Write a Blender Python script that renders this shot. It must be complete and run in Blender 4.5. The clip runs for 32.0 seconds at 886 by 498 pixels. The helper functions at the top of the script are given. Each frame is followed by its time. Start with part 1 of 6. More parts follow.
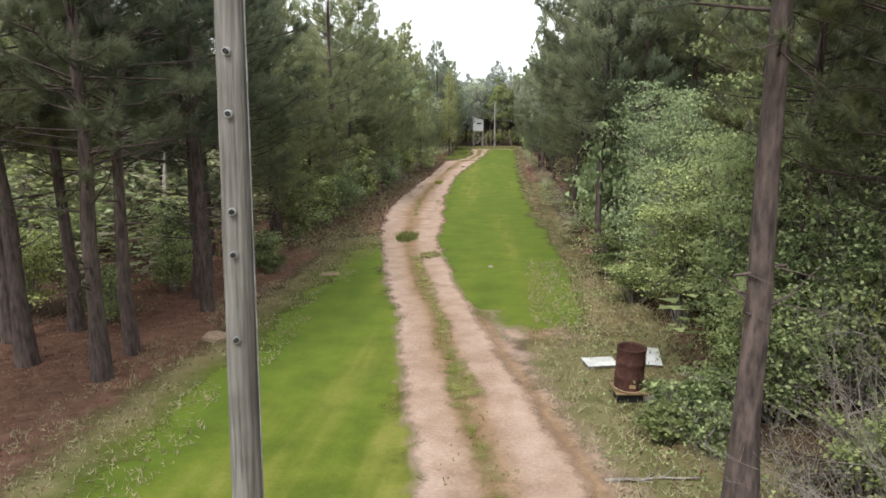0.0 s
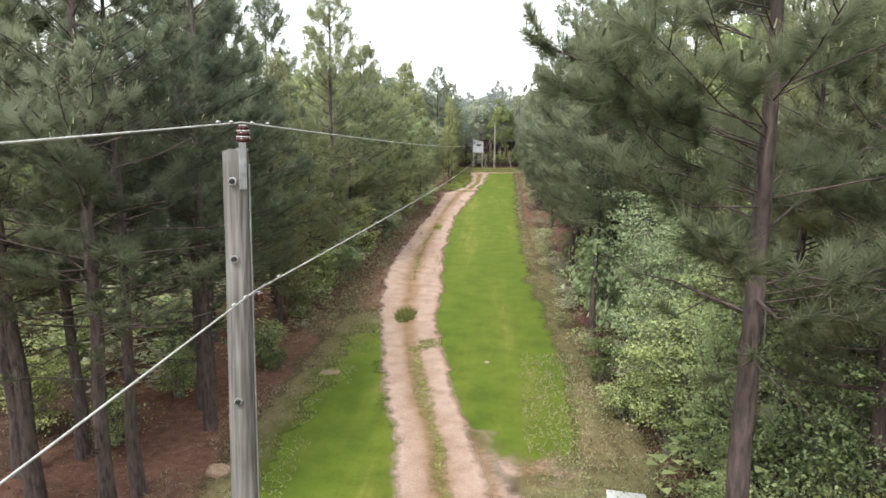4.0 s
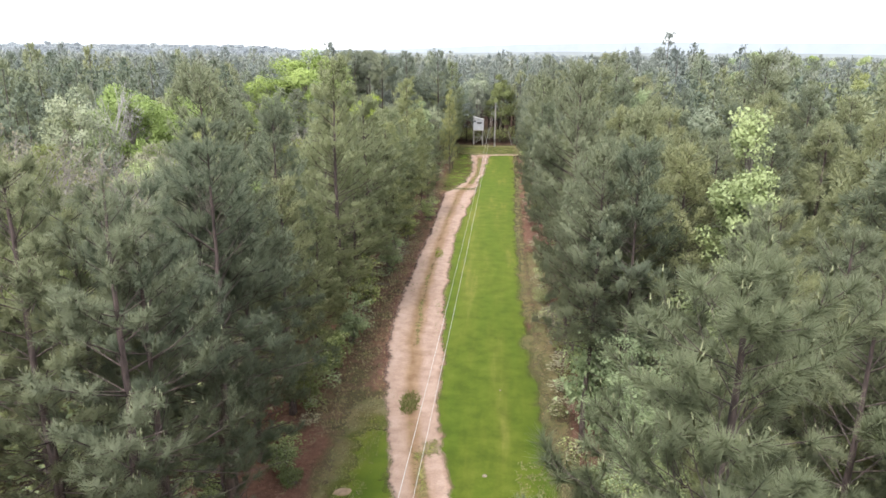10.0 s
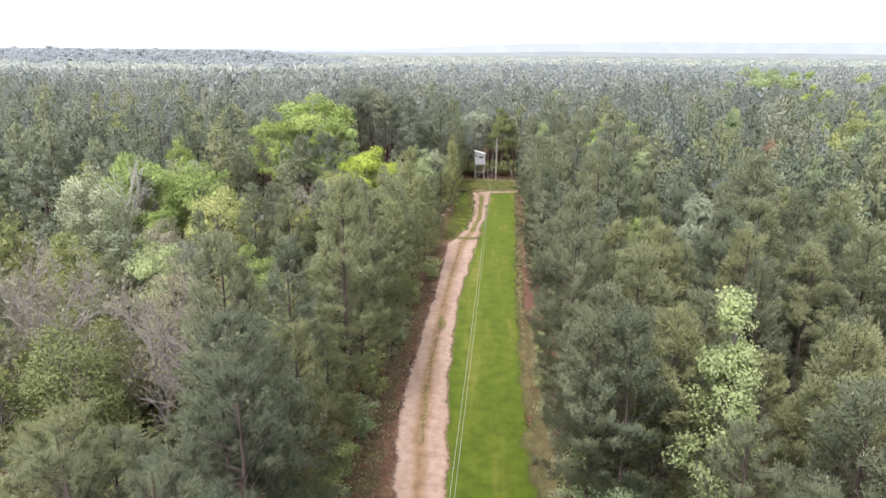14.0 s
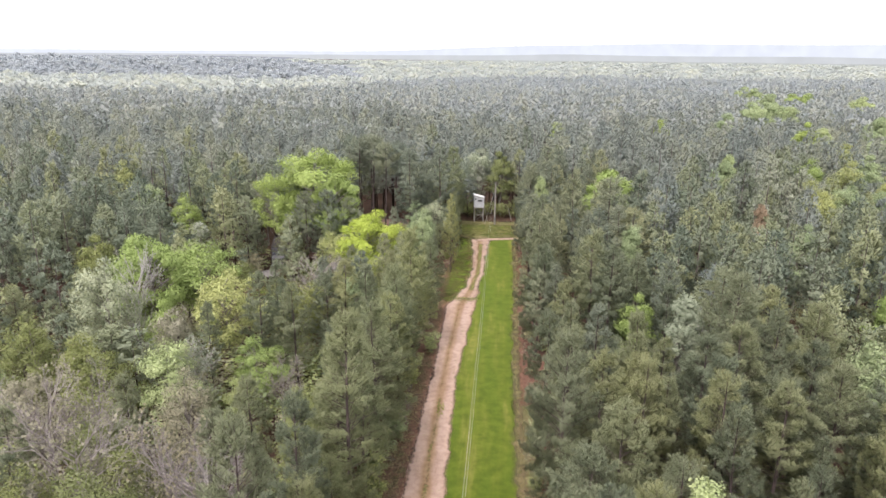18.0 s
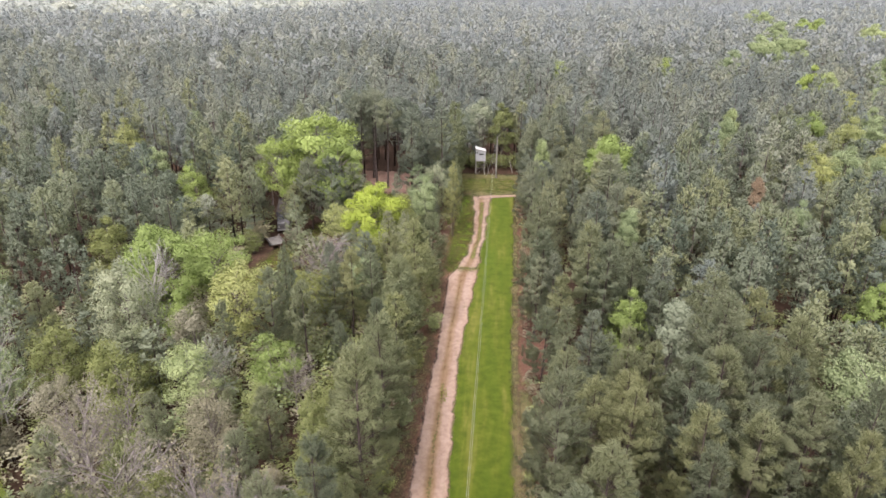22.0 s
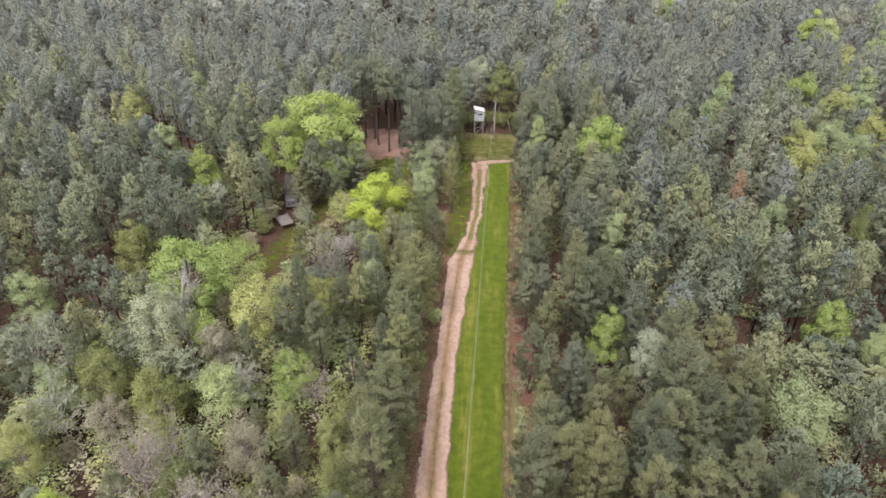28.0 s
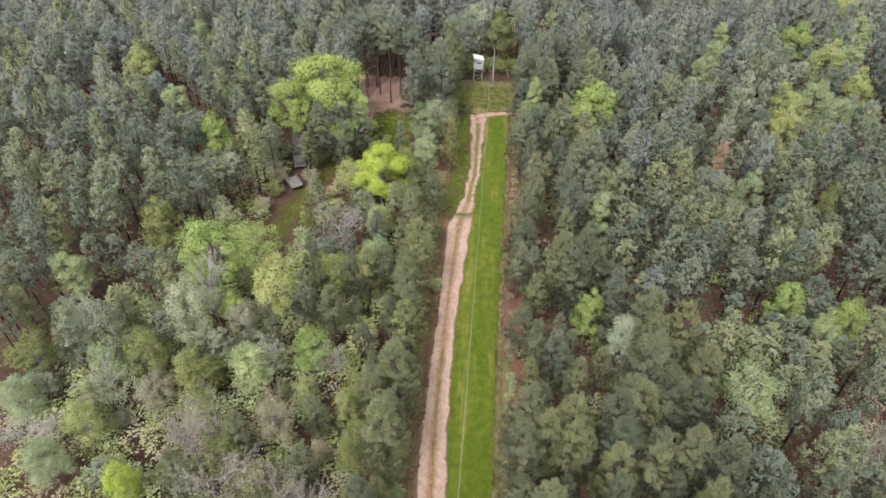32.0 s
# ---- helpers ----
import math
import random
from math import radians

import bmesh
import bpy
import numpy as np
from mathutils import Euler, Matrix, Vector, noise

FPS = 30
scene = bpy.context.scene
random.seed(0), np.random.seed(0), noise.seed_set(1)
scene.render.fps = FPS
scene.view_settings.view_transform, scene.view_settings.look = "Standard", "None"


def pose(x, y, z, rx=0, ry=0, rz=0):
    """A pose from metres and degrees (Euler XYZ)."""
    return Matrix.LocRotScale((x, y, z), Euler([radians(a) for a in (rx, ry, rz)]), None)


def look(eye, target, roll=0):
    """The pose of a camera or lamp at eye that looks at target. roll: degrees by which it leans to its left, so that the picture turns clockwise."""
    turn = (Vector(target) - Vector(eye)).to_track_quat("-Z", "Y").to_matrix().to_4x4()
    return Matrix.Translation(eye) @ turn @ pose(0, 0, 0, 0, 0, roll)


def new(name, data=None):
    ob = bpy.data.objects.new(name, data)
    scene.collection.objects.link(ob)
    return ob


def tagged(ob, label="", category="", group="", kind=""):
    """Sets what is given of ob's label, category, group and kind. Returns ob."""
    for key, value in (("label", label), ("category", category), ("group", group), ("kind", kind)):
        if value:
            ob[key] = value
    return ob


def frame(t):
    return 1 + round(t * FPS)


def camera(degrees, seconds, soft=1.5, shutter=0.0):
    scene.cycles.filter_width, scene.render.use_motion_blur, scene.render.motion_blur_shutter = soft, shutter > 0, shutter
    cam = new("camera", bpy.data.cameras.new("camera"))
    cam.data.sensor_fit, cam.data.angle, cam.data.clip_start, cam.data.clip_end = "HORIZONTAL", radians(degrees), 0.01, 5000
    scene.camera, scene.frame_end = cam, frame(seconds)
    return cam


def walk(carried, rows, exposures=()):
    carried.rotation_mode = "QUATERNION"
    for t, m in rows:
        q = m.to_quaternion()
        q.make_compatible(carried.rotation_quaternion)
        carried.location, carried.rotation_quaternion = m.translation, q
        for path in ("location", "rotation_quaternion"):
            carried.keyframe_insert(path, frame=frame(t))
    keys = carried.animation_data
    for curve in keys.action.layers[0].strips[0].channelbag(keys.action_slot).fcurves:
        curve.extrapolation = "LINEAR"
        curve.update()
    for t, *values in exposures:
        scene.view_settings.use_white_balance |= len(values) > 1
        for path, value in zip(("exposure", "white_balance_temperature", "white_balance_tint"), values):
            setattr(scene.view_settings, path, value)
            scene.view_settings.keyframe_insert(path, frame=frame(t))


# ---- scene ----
cam = camera(66.0, 32.0, soft=1.55)
PATH = [
    (0.0, 0.002, 0.000, 5.503, 5.146, -10.955, 0.083),
    (0.5, 0.015, 0.011, 5.959, 5.144, -10.958, -0.007),
    (1.0, 0.023, 0.012, 6.400, 5.143, -10.894, -0.059),
    (1.5, 0.026, 0.008, 6.865, 5.145, -10.879, -0.079),
    (2.0, 0.040, 0.005, 7.330, 5.148, -10.866, -0.082),
    (2.5, 0.048, 0.003, 7.802, 5.150, -10.836, -0.079),
    (4.5, 0.025, 0.106, 9.608, 5.051, -10.784, -0.577),
    (5.0, -0.002, 0.066, 10.163, 5.032, -10.793, -0.602),
    (5.5, -0.009, 0.045, 10.745, 5.024, -10.741, -0.602),
    (6.0, -0.005, 0.040, 11.348, 5.021, -10.826, -0.584),
    (6.5, -0.014, 0.042, 11.971, 5.025, -10.931, -0.556),
    (7.0, -0.026, 0.042, 12.611, 5.025, -11.302, -0.540),
    (7.5, -0.035, 0.037, 13.271, 5.022, -12.320, -0.543),
    (8.0, -0.047, 0.029, 13.959, 5.012, -14.032, -0.567),
    (8.5, -0.062, 0.023, 14.677, 5.004, -15.574, -0.593),
    (9.0, -0.090, 0.019, 15.427, 5.001, -15.968, -0.595),
    (9.5, -0.103, 0.012, 16.193, 5.009, -15.992, -0.571),
    (10.0, -0.114, 0.003, 16.981, 5.028, -16.003, -0.532),
    (10.5, -0.106, 0.010, 17.780, 5.044, -16.019, -0.517),
    (11.0, -0.096, 0.020, 18.588, 5.060, -16.063, -0.510),
    (11.5, -0.099, 0.029, 19.407, 5.063, -16.088, -0.509),
    (12.0, -0.162, 0.040, 20.248, 5.087, -16.110, -0.504),
    (12.5, -0.242, 0.048, 21.118, 5.108, -16.100, -0.482),
    (13.0, -0.307, 0.045, 22.005, 5.112, -16.105, -0.467),
    (13.5, -0.346, 0.037, 22.906, 5.114, -16.125, -0.467),
    (14.0, -0.377, 0.036, 23.828, 5.115, -16.138, -0.472),
    (14.5, -0.392, 0.041, 24.770, 5.106, -16.123, -0.485),
    (16.5, -0.382, -0.018, 28.952, 5.111, -16.152, -0.645),
    (17.0, -0.351, -0.025, 30.078, 5.142, -16.163, -0.636),
    (17.5, -0.308, -0.027, 31.210, 5.172, -16.116, -0.605),
    (18.0, -0.233, -0.021, 32.339, 5.177, -16.102, -0.553),
    (18.5, -0.190, -0.003, 33.451, 5.191, -16.204, -0.494),
    (19.0, -0.178, 0.057, 34.550, 5.185, -16.502, -0.461),
    (19.5, -0.197, 0.146, 35.637, 5.172, -17.352, -0.444),
    (20.0, -0.231, 0.238, 36.713, 5.159, -18.690, -0.437),
    (20.5, -0.272, 0.332, 37.777, 5.145, -20.014, -0.437),
    (21.0, -0.339, 0.412, 38.826, 5.154, -21.336, -0.434),
    (21.5, -0.430, 0.480, 39.864, 5.188, -22.463, -0.422),
    (22.0, -0.507, 0.541, 40.895, 5.208, -23.539, -0.409),
    (22.5, -0.553, 0.596, 41.929, 5.216, -24.594, -0.402),
    (23.0, -0.561, 0.626, 42.978, 5.213, -25.614, -0.403),
    (23.5, -0.546, 0.636, 44.048, 5.201, -26.368, -0.396),
    (24.0, -0.529, 0.651, 45.140, 5.189, -26.397, -0.384),
    (24.5, -0.512, 0.679, 46.255, 5.178, -26.414, -0.383),
    (26.5, -0.504, 0.984, 51.553, 5.171, -28.670, -0.327),
    (27.0, -0.519, 1.074, 53.103, 5.175, -30.116, -0.312),
    (27.5, -0.527, 1.160, 54.695, 5.168, -31.562, -0.301),
    (28.0, -0.541, 1.241, 56.335, 5.168, -32.934, -0.286),
    (28.5, -0.541, 1.306, 58.019, 5.162, -34.296, -0.275),
    (29.0, -0.540, 1.354, 59.738, 5.160, -35.683, -0.269),
    (29.5, -0.532, 1.400, 61.485, 5.156, -37.070, -0.266),
    (30.0, -0.526, 1.454, 63.257, 5.155, -38.343, -0.260),
    (30.5, -0.517, 1.513, 65.046, 5.150, -39.556, -0.244),
    (31.0, -0.518, 1.571, 66.842, 5.162, -40.751, -0.220),
    (31.5, -0.519, 1.622, 68.643, 5.181, -41.914, -0.191),
    (32.0, -0.522, 1.667, 70.446, 5.207, -42.238, -0.162),
]
walk(cam, [(t, pose(x, y, z, 90 + pitch, 0, yaw) @ pose(0, 0, 0, 0, 0, -roll)) for t, x, y, z, yaw, pitch, roll in PATH],
     exposures=[(0, 0.30, 6450, 7), (3, 0.50, 6400, 8), (7, 0.70, 6300, 10), (10, 0.62, 6300, 12), (13, 0.55, 6350, 14), (17, 0.50, 6450, 16), (20, 0.46, 6620, 19), (24, 0.44, 6600, 19), (28, 0.40, 6550, 18), (32, 0.40, 6500, 13)])

# ---- light ----
SUN_HEIGHT, SUN_TURN = 56.0, 160.0      # degrees above the horizon, degrees left of straight ahead
world = bpy.data.worlds.new("overcast_sky")
scene.world = world
world.use_nodes = True
wn, wl = world.node_tree.nodes, world.node_tree.links
sky = wn.new("ShaderNodeTexSky")
sky.sky_type = "NISHITA"
sky.sun_disc = False
sky.sun_elevation = radians(SUN_HEIGHT)
sky.sun_rotation = radians(-SUN_TURN)
sky.air_density, sky.dust_density, sky.ozone_density = 1.0, 2.0, 1.0
pale = wn.new("ShaderNodeHueSaturation")
pale.inputs["Saturation"].default_value = 0.22
wl.new(sky.outputs[0], pale.inputs["Color"])
wl.new(pale.outputs[0], wn["Background"].inputs["Color"])
wn["Background"].inputs["Strength"].default_value = 0.08
cloud = wn.new("ShaderNodeBackground")        # the even white cloud sheet
cloud.inputs["Color"].default_value, cloud.inputs["Strength"].default_value = (0.97, 0.985, 1.0, 1), 1.12
both = wn.new("ShaderNodeAddShader")
wl.new(wn["Background"].outputs[0], both.inputs[0])
wl.new(cloud.outputs[0], both.inputs[1])
wl.new(both.outputs[0], wn["World Output"].inputs[0])
sun = new("sun", bpy.data.lights.new("sun", "SUN"))
sun.data.energy, sun.data.angle, sun.data.color = 2.85, radians(12), (1.0, 0.97, 0.93)
sun.matrix_world = look((0, 0, 60), Vector((0, 0, 60)) - Vector((
    -math.sin(radians(SUN_TURN)) * math.cos(radians(SUN_HEIGHT)),
    math.cos(radians(SUN_TURN)) * math.cos(radians(SUN_HEIGHT)), math.sin(radians(SUN_HEIGHT)))))


# ---- materials ----
def nodes_of(name):
    m = bpy.data.materials.new(name)
    m.use_nodes = True
    t = m.node_tree
    return m, t.nodes, t.links, t.nodes["Principled BSDF"]


def noise_node(n, l, scale, detail=4.0, rough=0.55, space="Object"):
    co = n.new("ShaderNodeTexCoord")
    tex = n.new("ShaderNodeTexNoise")
    tex.inputs["Scale"].default_value = scale
    tex.inputs["Detail"].default_value = detail
    tex.inputs["Roughness"].default_value = rough
    l.new(co.outputs[space], tex.inputs["Vector"])
    return tex


def ramp_node(n, l, source, stops):
    r = n.new("ShaderNodeValToRGB")
    while len(r.color_ramp.elements) < len(stops):
        r.color_ramp.elements.new(0.5)
    for e, (p, c) in zip(r.color_ramp.elements, stops):
        e.position, e.color = p, (*c, 1)
    l.new(source, r.inputs[0])
    return r


def mix_node(n, l, kind, fac, a, b):
    m = n.new("ShaderNodeMix")
    m.data_type, m.blend_type = "RGBA", kind
    for socket, v in ((m.inputs[0], fac), (m.inputs[6], a), (m.inputs[7], b)):
        if isinstance(v, (int, float)):
            socket.default_value = v
        elif isinstance(v, tuple):
            socket.default_value = (*v, 1)
        else:
            l.new(v, socket)
    return m.outputs[2]


def bump_node(n, l, b, source, strength, distance):
    u = n.new("ShaderNodeBump")
    u.inputs["Strength"].default_value, u.inputs["Distance"].default_value = strength, distance
    l.new(source, u.inputs["Height"])
    l.new(u.outputs[0], b.inputs["Normal"])


def plain(name, dark, light, scale=6.0, rough=0.7, metal=0.0, bump=0.3, depth=0.01, stretch=None):
    """A surface between two tones, mottled at two scales, with fine relief."""
    m, n, l, b = nodes_of(name)
    tex = noise_node(n, l, scale, 6.0)
    if stretch:
        mp = n.new("ShaderNodeMapping")
        mp.inputs["Scale"].default_value = stretch
        l.new(tex.inputs["Vector"].links[0].from_socket, mp.inputs[0])
        l.new(mp.outputs[0], tex.inputs["Vector"])
    big = noise_node(n, l, scale / 7.0, 2.0)
    r = ramp_node(n, l, tex.outputs[0], [(0.3, dark), (0.7, light)])
    tone = ramp_node(n, l, big.outputs[0], [(0.3, (0.72, 0.70, 0.68)), (0.7, (1.1, 1.1, 1.1))])
    l.new(mix_node(n, l, "MULTIPLY", 1.0, r.outputs[0], tone.outputs[0]), b.inputs["Base Color"])
    b.inputs["Roughness"].default_value, b.inputs["Metallic"].default_value = rough, metal
    bump_node(n, l, b, tex.outputs[0], bump, depth)
    return m


def foliage(name, dark, light, spread=0.22, through_light=0.3, grain=0.7, tint=False, rough=0.6, fleck=0.22, growth=None):
    """Leaves or needles: two tones by leaf and by clump, a tone by tree, light that comes through; growth: the tones at
    the foot and at the end of each needle.
    """
    m, n, l, b = nodes_of(name)
    geo = n.new("ShaderNodeNewGeometry")
    info = n.new("ShaderNodeObjectInfo")
    clump = noise_node(n, l, grain, 3.0)
    mixed = n.new("ShaderNodeMath")
    mixed.operation = "MULTIPLY_ADD"
    l.new(geo.outputs["Random Per Island"], mixed.inputs[0])
    mixed.inputs[1].default_value = fleck
    half = n.new("ShaderNodeMath")
    half.operation = "MULTIPLY_ADD"
    l.new(clump.outputs[0], half.inputs[0])
    half.inputs[1].default_value, half.inputs[2].default_value = 1.1, -0.04 - fleck / 2
    l.new(half.outputs[0], mixed.inputs[2])
    r = ramp_node(n, l, mixed.outputs[0], [(0.15, dark), (0.85, light)])
    if tint:
        at = n.new("ShaderNodeAttribute")
        at.attribute_name = "tone"
        which = at.outputs["Fac"]
    else:
        which = info.outputs["Random"]
    tone = ramp_node(n, l, which, [
        (0.0, (1 - spread, 1 - spread * 0.8, 1 - spread * 0.6)), (0.5, (1.0, 1.0, 1.0)),
        (0.8, (1 + spread * 0.6, 1 + spread * 0.5, 1.0)), (1.0, (1 + spread * 1.2, 1 + spread * 0.9, 1.0))])
    col = mix_node(n, l, "MULTIPLY", 1.0, r.outputs[0], tone.outputs[0])
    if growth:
        # darker towards a needle's foot, lighter towards its end
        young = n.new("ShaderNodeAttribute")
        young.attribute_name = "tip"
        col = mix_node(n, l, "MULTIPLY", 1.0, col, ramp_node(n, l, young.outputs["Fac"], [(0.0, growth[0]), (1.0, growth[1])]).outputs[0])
    l.new(col, b.inputs["Base Color"])
    b.inputs["Roughness"].default_value = rough
    b.inputs["Specular IOR Level"].default_value = 0.25
    tr = n.new("ShaderNodeBsdfTranslucent")
    l.new(col, tr.inputs["Color"])
    mx = n.new("ShaderNodeMixShader")
    mx.inputs[0].default_value = through_light
    l.new(b.outputs[0], mx.inputs[1])
    l.new(tr.outputs[0], mx.inputs[2])
    l.new(mx.outputs[0], n["Material Output"].inputs[0])
    return m


FOOT_END_TONES = ((0.76, 0.77, 0.76), (1.14, 1.12, 1.06))
NEEDLES = foliage("pine_needles", (0.170, 0.193, 0.120), (0.312, 0.340, 0.226), 0.26, 0.52, 0.9, fleck=0.12, growth=FOOT_END_TONES)
NEEDLES_OLIVE = foliage("lighter_olive_pine_needles", (0.200, 0.226, 0.124), (0.370, 0.400, 0.235), 0.26, 0.52, 0.9, fleck=0.12, growth=FOOT_END_TONES)
NEEDLES_WOODS = foliage("pine_needles_of_the_woods", (0.156, 0.184, 0.126), (0.292, 0.328, 0.240), 0.30, 0.36, 0.5, tint=True, fleck=0.10, growth=FOOT_END_TONES)
# The next four pale and blue with distance: haze put into base colour.
NEEDLES_MID_HAZED = foliage("hazed_needles_of_the_deeper_woods", (0.203, 0.230, 0.206), (0.322, 0.354, 0.324), 0.20, 0.36, 0.3, tint=True, fleck=0.07, growth=FOOT_END_TONES)
NEEDLES_FAR_HAZED = foliage("hazed_needles_of_far_woods", (0.290, 0.317, 0.306), (0.410, 0.440, 0.428), 0.14, 0.42, 0.1, tint=True, fleck=0.05, growth=((0.82, 0.83, 0.83), (1.12, 1.11, 1.08)))
NEEDLES_DISTANT_HAZED = foliage("hazed_needles_of_distant_woods", (0.335, 0.367, 0.372), (0.420, 0.454, 0.460), 0.10, 0.45, 0.05, tint=True, fleck=0.04, growth=((0.86, 0.87, 0.87), (1.1, 1.09, 1.07)))
NEEDLES_BELT_HAZED = foliage("haze_blue_belt_of_pines", (0.365, 0.400, 0.425), (0.425, 0.462, 0.490), 0.06, 0.45, 0.05, tint=True, fleck=0.04, growth=((0.86, 0.87, 0.87), (1.1, 1.09, 1.07)))
NEEDLES_DEEP = foliage("deep_green_pine_needles", (0.140, 0.165, 0.100), (0.280, 0.312, 0.200), 0.1, 0.52, 0.9, growth=FOOT_END_TONES)
# The plain needle tones made paler and bluer: light haze in base colour.
NEEDLES_BACK_HAZED = foliage("hazed_needles_farther_in", (0.188, 0.213, 0.158), (0.328, 0.358, 0.272), 0.26, 0.48, 0.9, fleck=0.10, growth=FOOT_END_TONES)
CANDLES = foliage("pine_candles", (0.22, 0.24, 0.13), (0.35, 0.36, 0.22), 0.1, 0.2)
LEAVES = {
    "bright": foliage("bright_yellow_lime_leaves", (0.25, 0.33, 0.048), (0.52, 0.61, 0.13), 0.1, 0.28, 0.6),
    "lime": foliage("lime_leaves", (0.165, 0.230, 0.055), (0.430, 0.525, 0.185), 0.12, 0.28, 0.6),
    "yellow": foliage("yellow_green_leaves", (0.22, 0.250, 0.085), (0.48, 0.505, 0.225), 0.15, 0.28, 0.6),
    "pale": foliage("pale_green_leaves", (0.20, 0.26, 0.125), (0.48, 0.55, 0.31), 0.15, 0.35, 0.6),
    "grey": foliage("grey_green_leaves", (0.19, 0.23, 0.16), (0.43, 0.465, 0.345), 0.15, 0.3, 0.6),
    "olive": foliage("olive_leaves", (0.115, 0.138, 0.05), (0.30, 0.33, 0.135), 0.2, 0.3, 0.6),
    "tan": foliage("tan_spring_leaves", (0.23, 0.215, 0.14), (0.43, 0.405, 0.295), 0.1, 0.3, 0.6),
    "rust": foliage("rust_leaves", (0.22, 0.16, 0.11), (0.40, 0.31, 0.23), 0.1, 0.3, 0.6),
    "shrub": foliage("shrub_leaves", (0.075, 0.105, 0.035), (0.50, 0.56, 0.26), 0.2, 0.3, 0.9, fleck=0.6),
}
# Far hardwoods: base colour lightened and greyed for distance haze.
HARDWOOD_FAR_HAZED = foliage("hazed_far_hardwood_leaves", (0.40, 0.43, 0.405), (0.50, 0.53, 0.485), 0.12, 0.45, 0.05, tint=True)
BARK = plain("pine_bark", (0.028, 0.020, 0.019), (0.150, 0.110, 0.100), 9.0, 0.9, 0, 0.9, 0.03, (1.6, 1.6, 0.35))
BARK_GREY = plain("grey_bark", (0.12, 0.10, 0.09), (0.34, 0.31, 0.28), 9.0, 0.9, 0, 0.6, 0.02, (1.6, 1.6, 0.4))
TWIGS = plain("bare_twigs", (0.19, 0.165, 0.158), (0.41, 0.365, 0.35), 3.0, 0.9, 0, 0.2, 0.01)
TWIGS_WHITE = plain("pale_bare_twigs", (0.27, 0.26, 0.24), (0.50, 0.48, 0.445), 3.0, 0.9, 0, 0.2, 0.01)
POLE_WOOD = plain("weathered_pole_wood", (0.085, 0.078, 0.07), (0.25, 0.235, 0.22), 14.0, 0.85, 0, 0.6, 0.008, (2.2, 2.2, 0.10))
BOARD = plain("weathered_boards", (0.20, 0.185, 0.17), (0.40, 0.38, 0.35), 10.0, 0.85, 0, 0.4, 0.006, (1, 1, 0.15))
WHITE_BOARD = plain("dirty_white_panel", (0.45, 0.45, 0.45), (0.68, 0.68, 0.68), 5.0, 0.6, 0, 0.1, 0.004)
BLIND_SIDE = plain("pale_grey_siding", (0.36, 0.37, 0.39), (0.52, 0.53, 0.55), 4.0, 0.6, 0, 0.1, 0.004)
# Near-black for shade in openings and under the drum, and for bolts.
SHADOWED = plain("dark_shade_and_bolts", (0.01, 0.01, 0.01), (0.025, 0.025, 0.025), 4.0, 0.9, 0, 0.1, 0.004)
RUST = plain("rusted_steel", (0.040, 0.017, 0.014), (0.135, 0.052, 0.038), 11.0, 0.8, 0.2, 0.5, 0.006)
RUST_PALE = plain("pale_worn_rust", (0.24, 0.14, 0.08), (0.42, 0.29, 0.18), 14.0, 0.8, 0.1, 0.4, 0.006)
GLAZE = plain("brown_porcelain", (0.045, 0.012, 0.010), (0.085, 0.024, 0.018), 5.0, 0.15, 0, 0.05, 0.002)
GLAZE_PALE = plain("pale_porcelain", (0.5, 0.48, 0.47), (0.66, 0.64, 0.62), 5.0, 0.2, 0, 0.05, 0.002)
GALVANISED = plain("galvanised_steel", (0.36, 0.37, 0.38), (0.56, 0.57, 0.58), 20.0, 0.45, 0.7, 0.1, 0.002)
WIRE = plain("bare_aluminium_wire", (0.40, 0.40, 0.38), (0.62, 0.62, 0.59), 30.0, 0.5, 0.3, 0.1, 0.001)
GREY_ROOF = plain("weathered_grey_roof", (0.050, 0.042, 0.040), (0.13, 0.115, 0.11), 3.0, 0.8, 0.1, 0.3, 0.01)
OLD_PAINT = plain("faded_grey_paint", (0.11, 0.105, 0.11), (0.25, 0.245, 0.255), 4.0, 0.6, 0.1, 0.2, 0.006)
STONE = plain("pale_stone", (0.20, 0.165, 0.12), (0.38, 0.32, 0.25), 8.0, 0.85, 0, 0.5, 0.02)
RUBBER = plain("old_rubber", (0.015, 0.015, 0.015), (0.05, 0.05, 0.05), 9.0, 0.85, 0, 0.3, 0.004)
WINDSCREEN, _n, _l, _b = nodes_of("dusty_dark_glass")
_b.inputs["Base Color"].default_value = (0.02, 0.022, 0.025, 1)
_b.inputs["Roughness"].default_value = 0.15


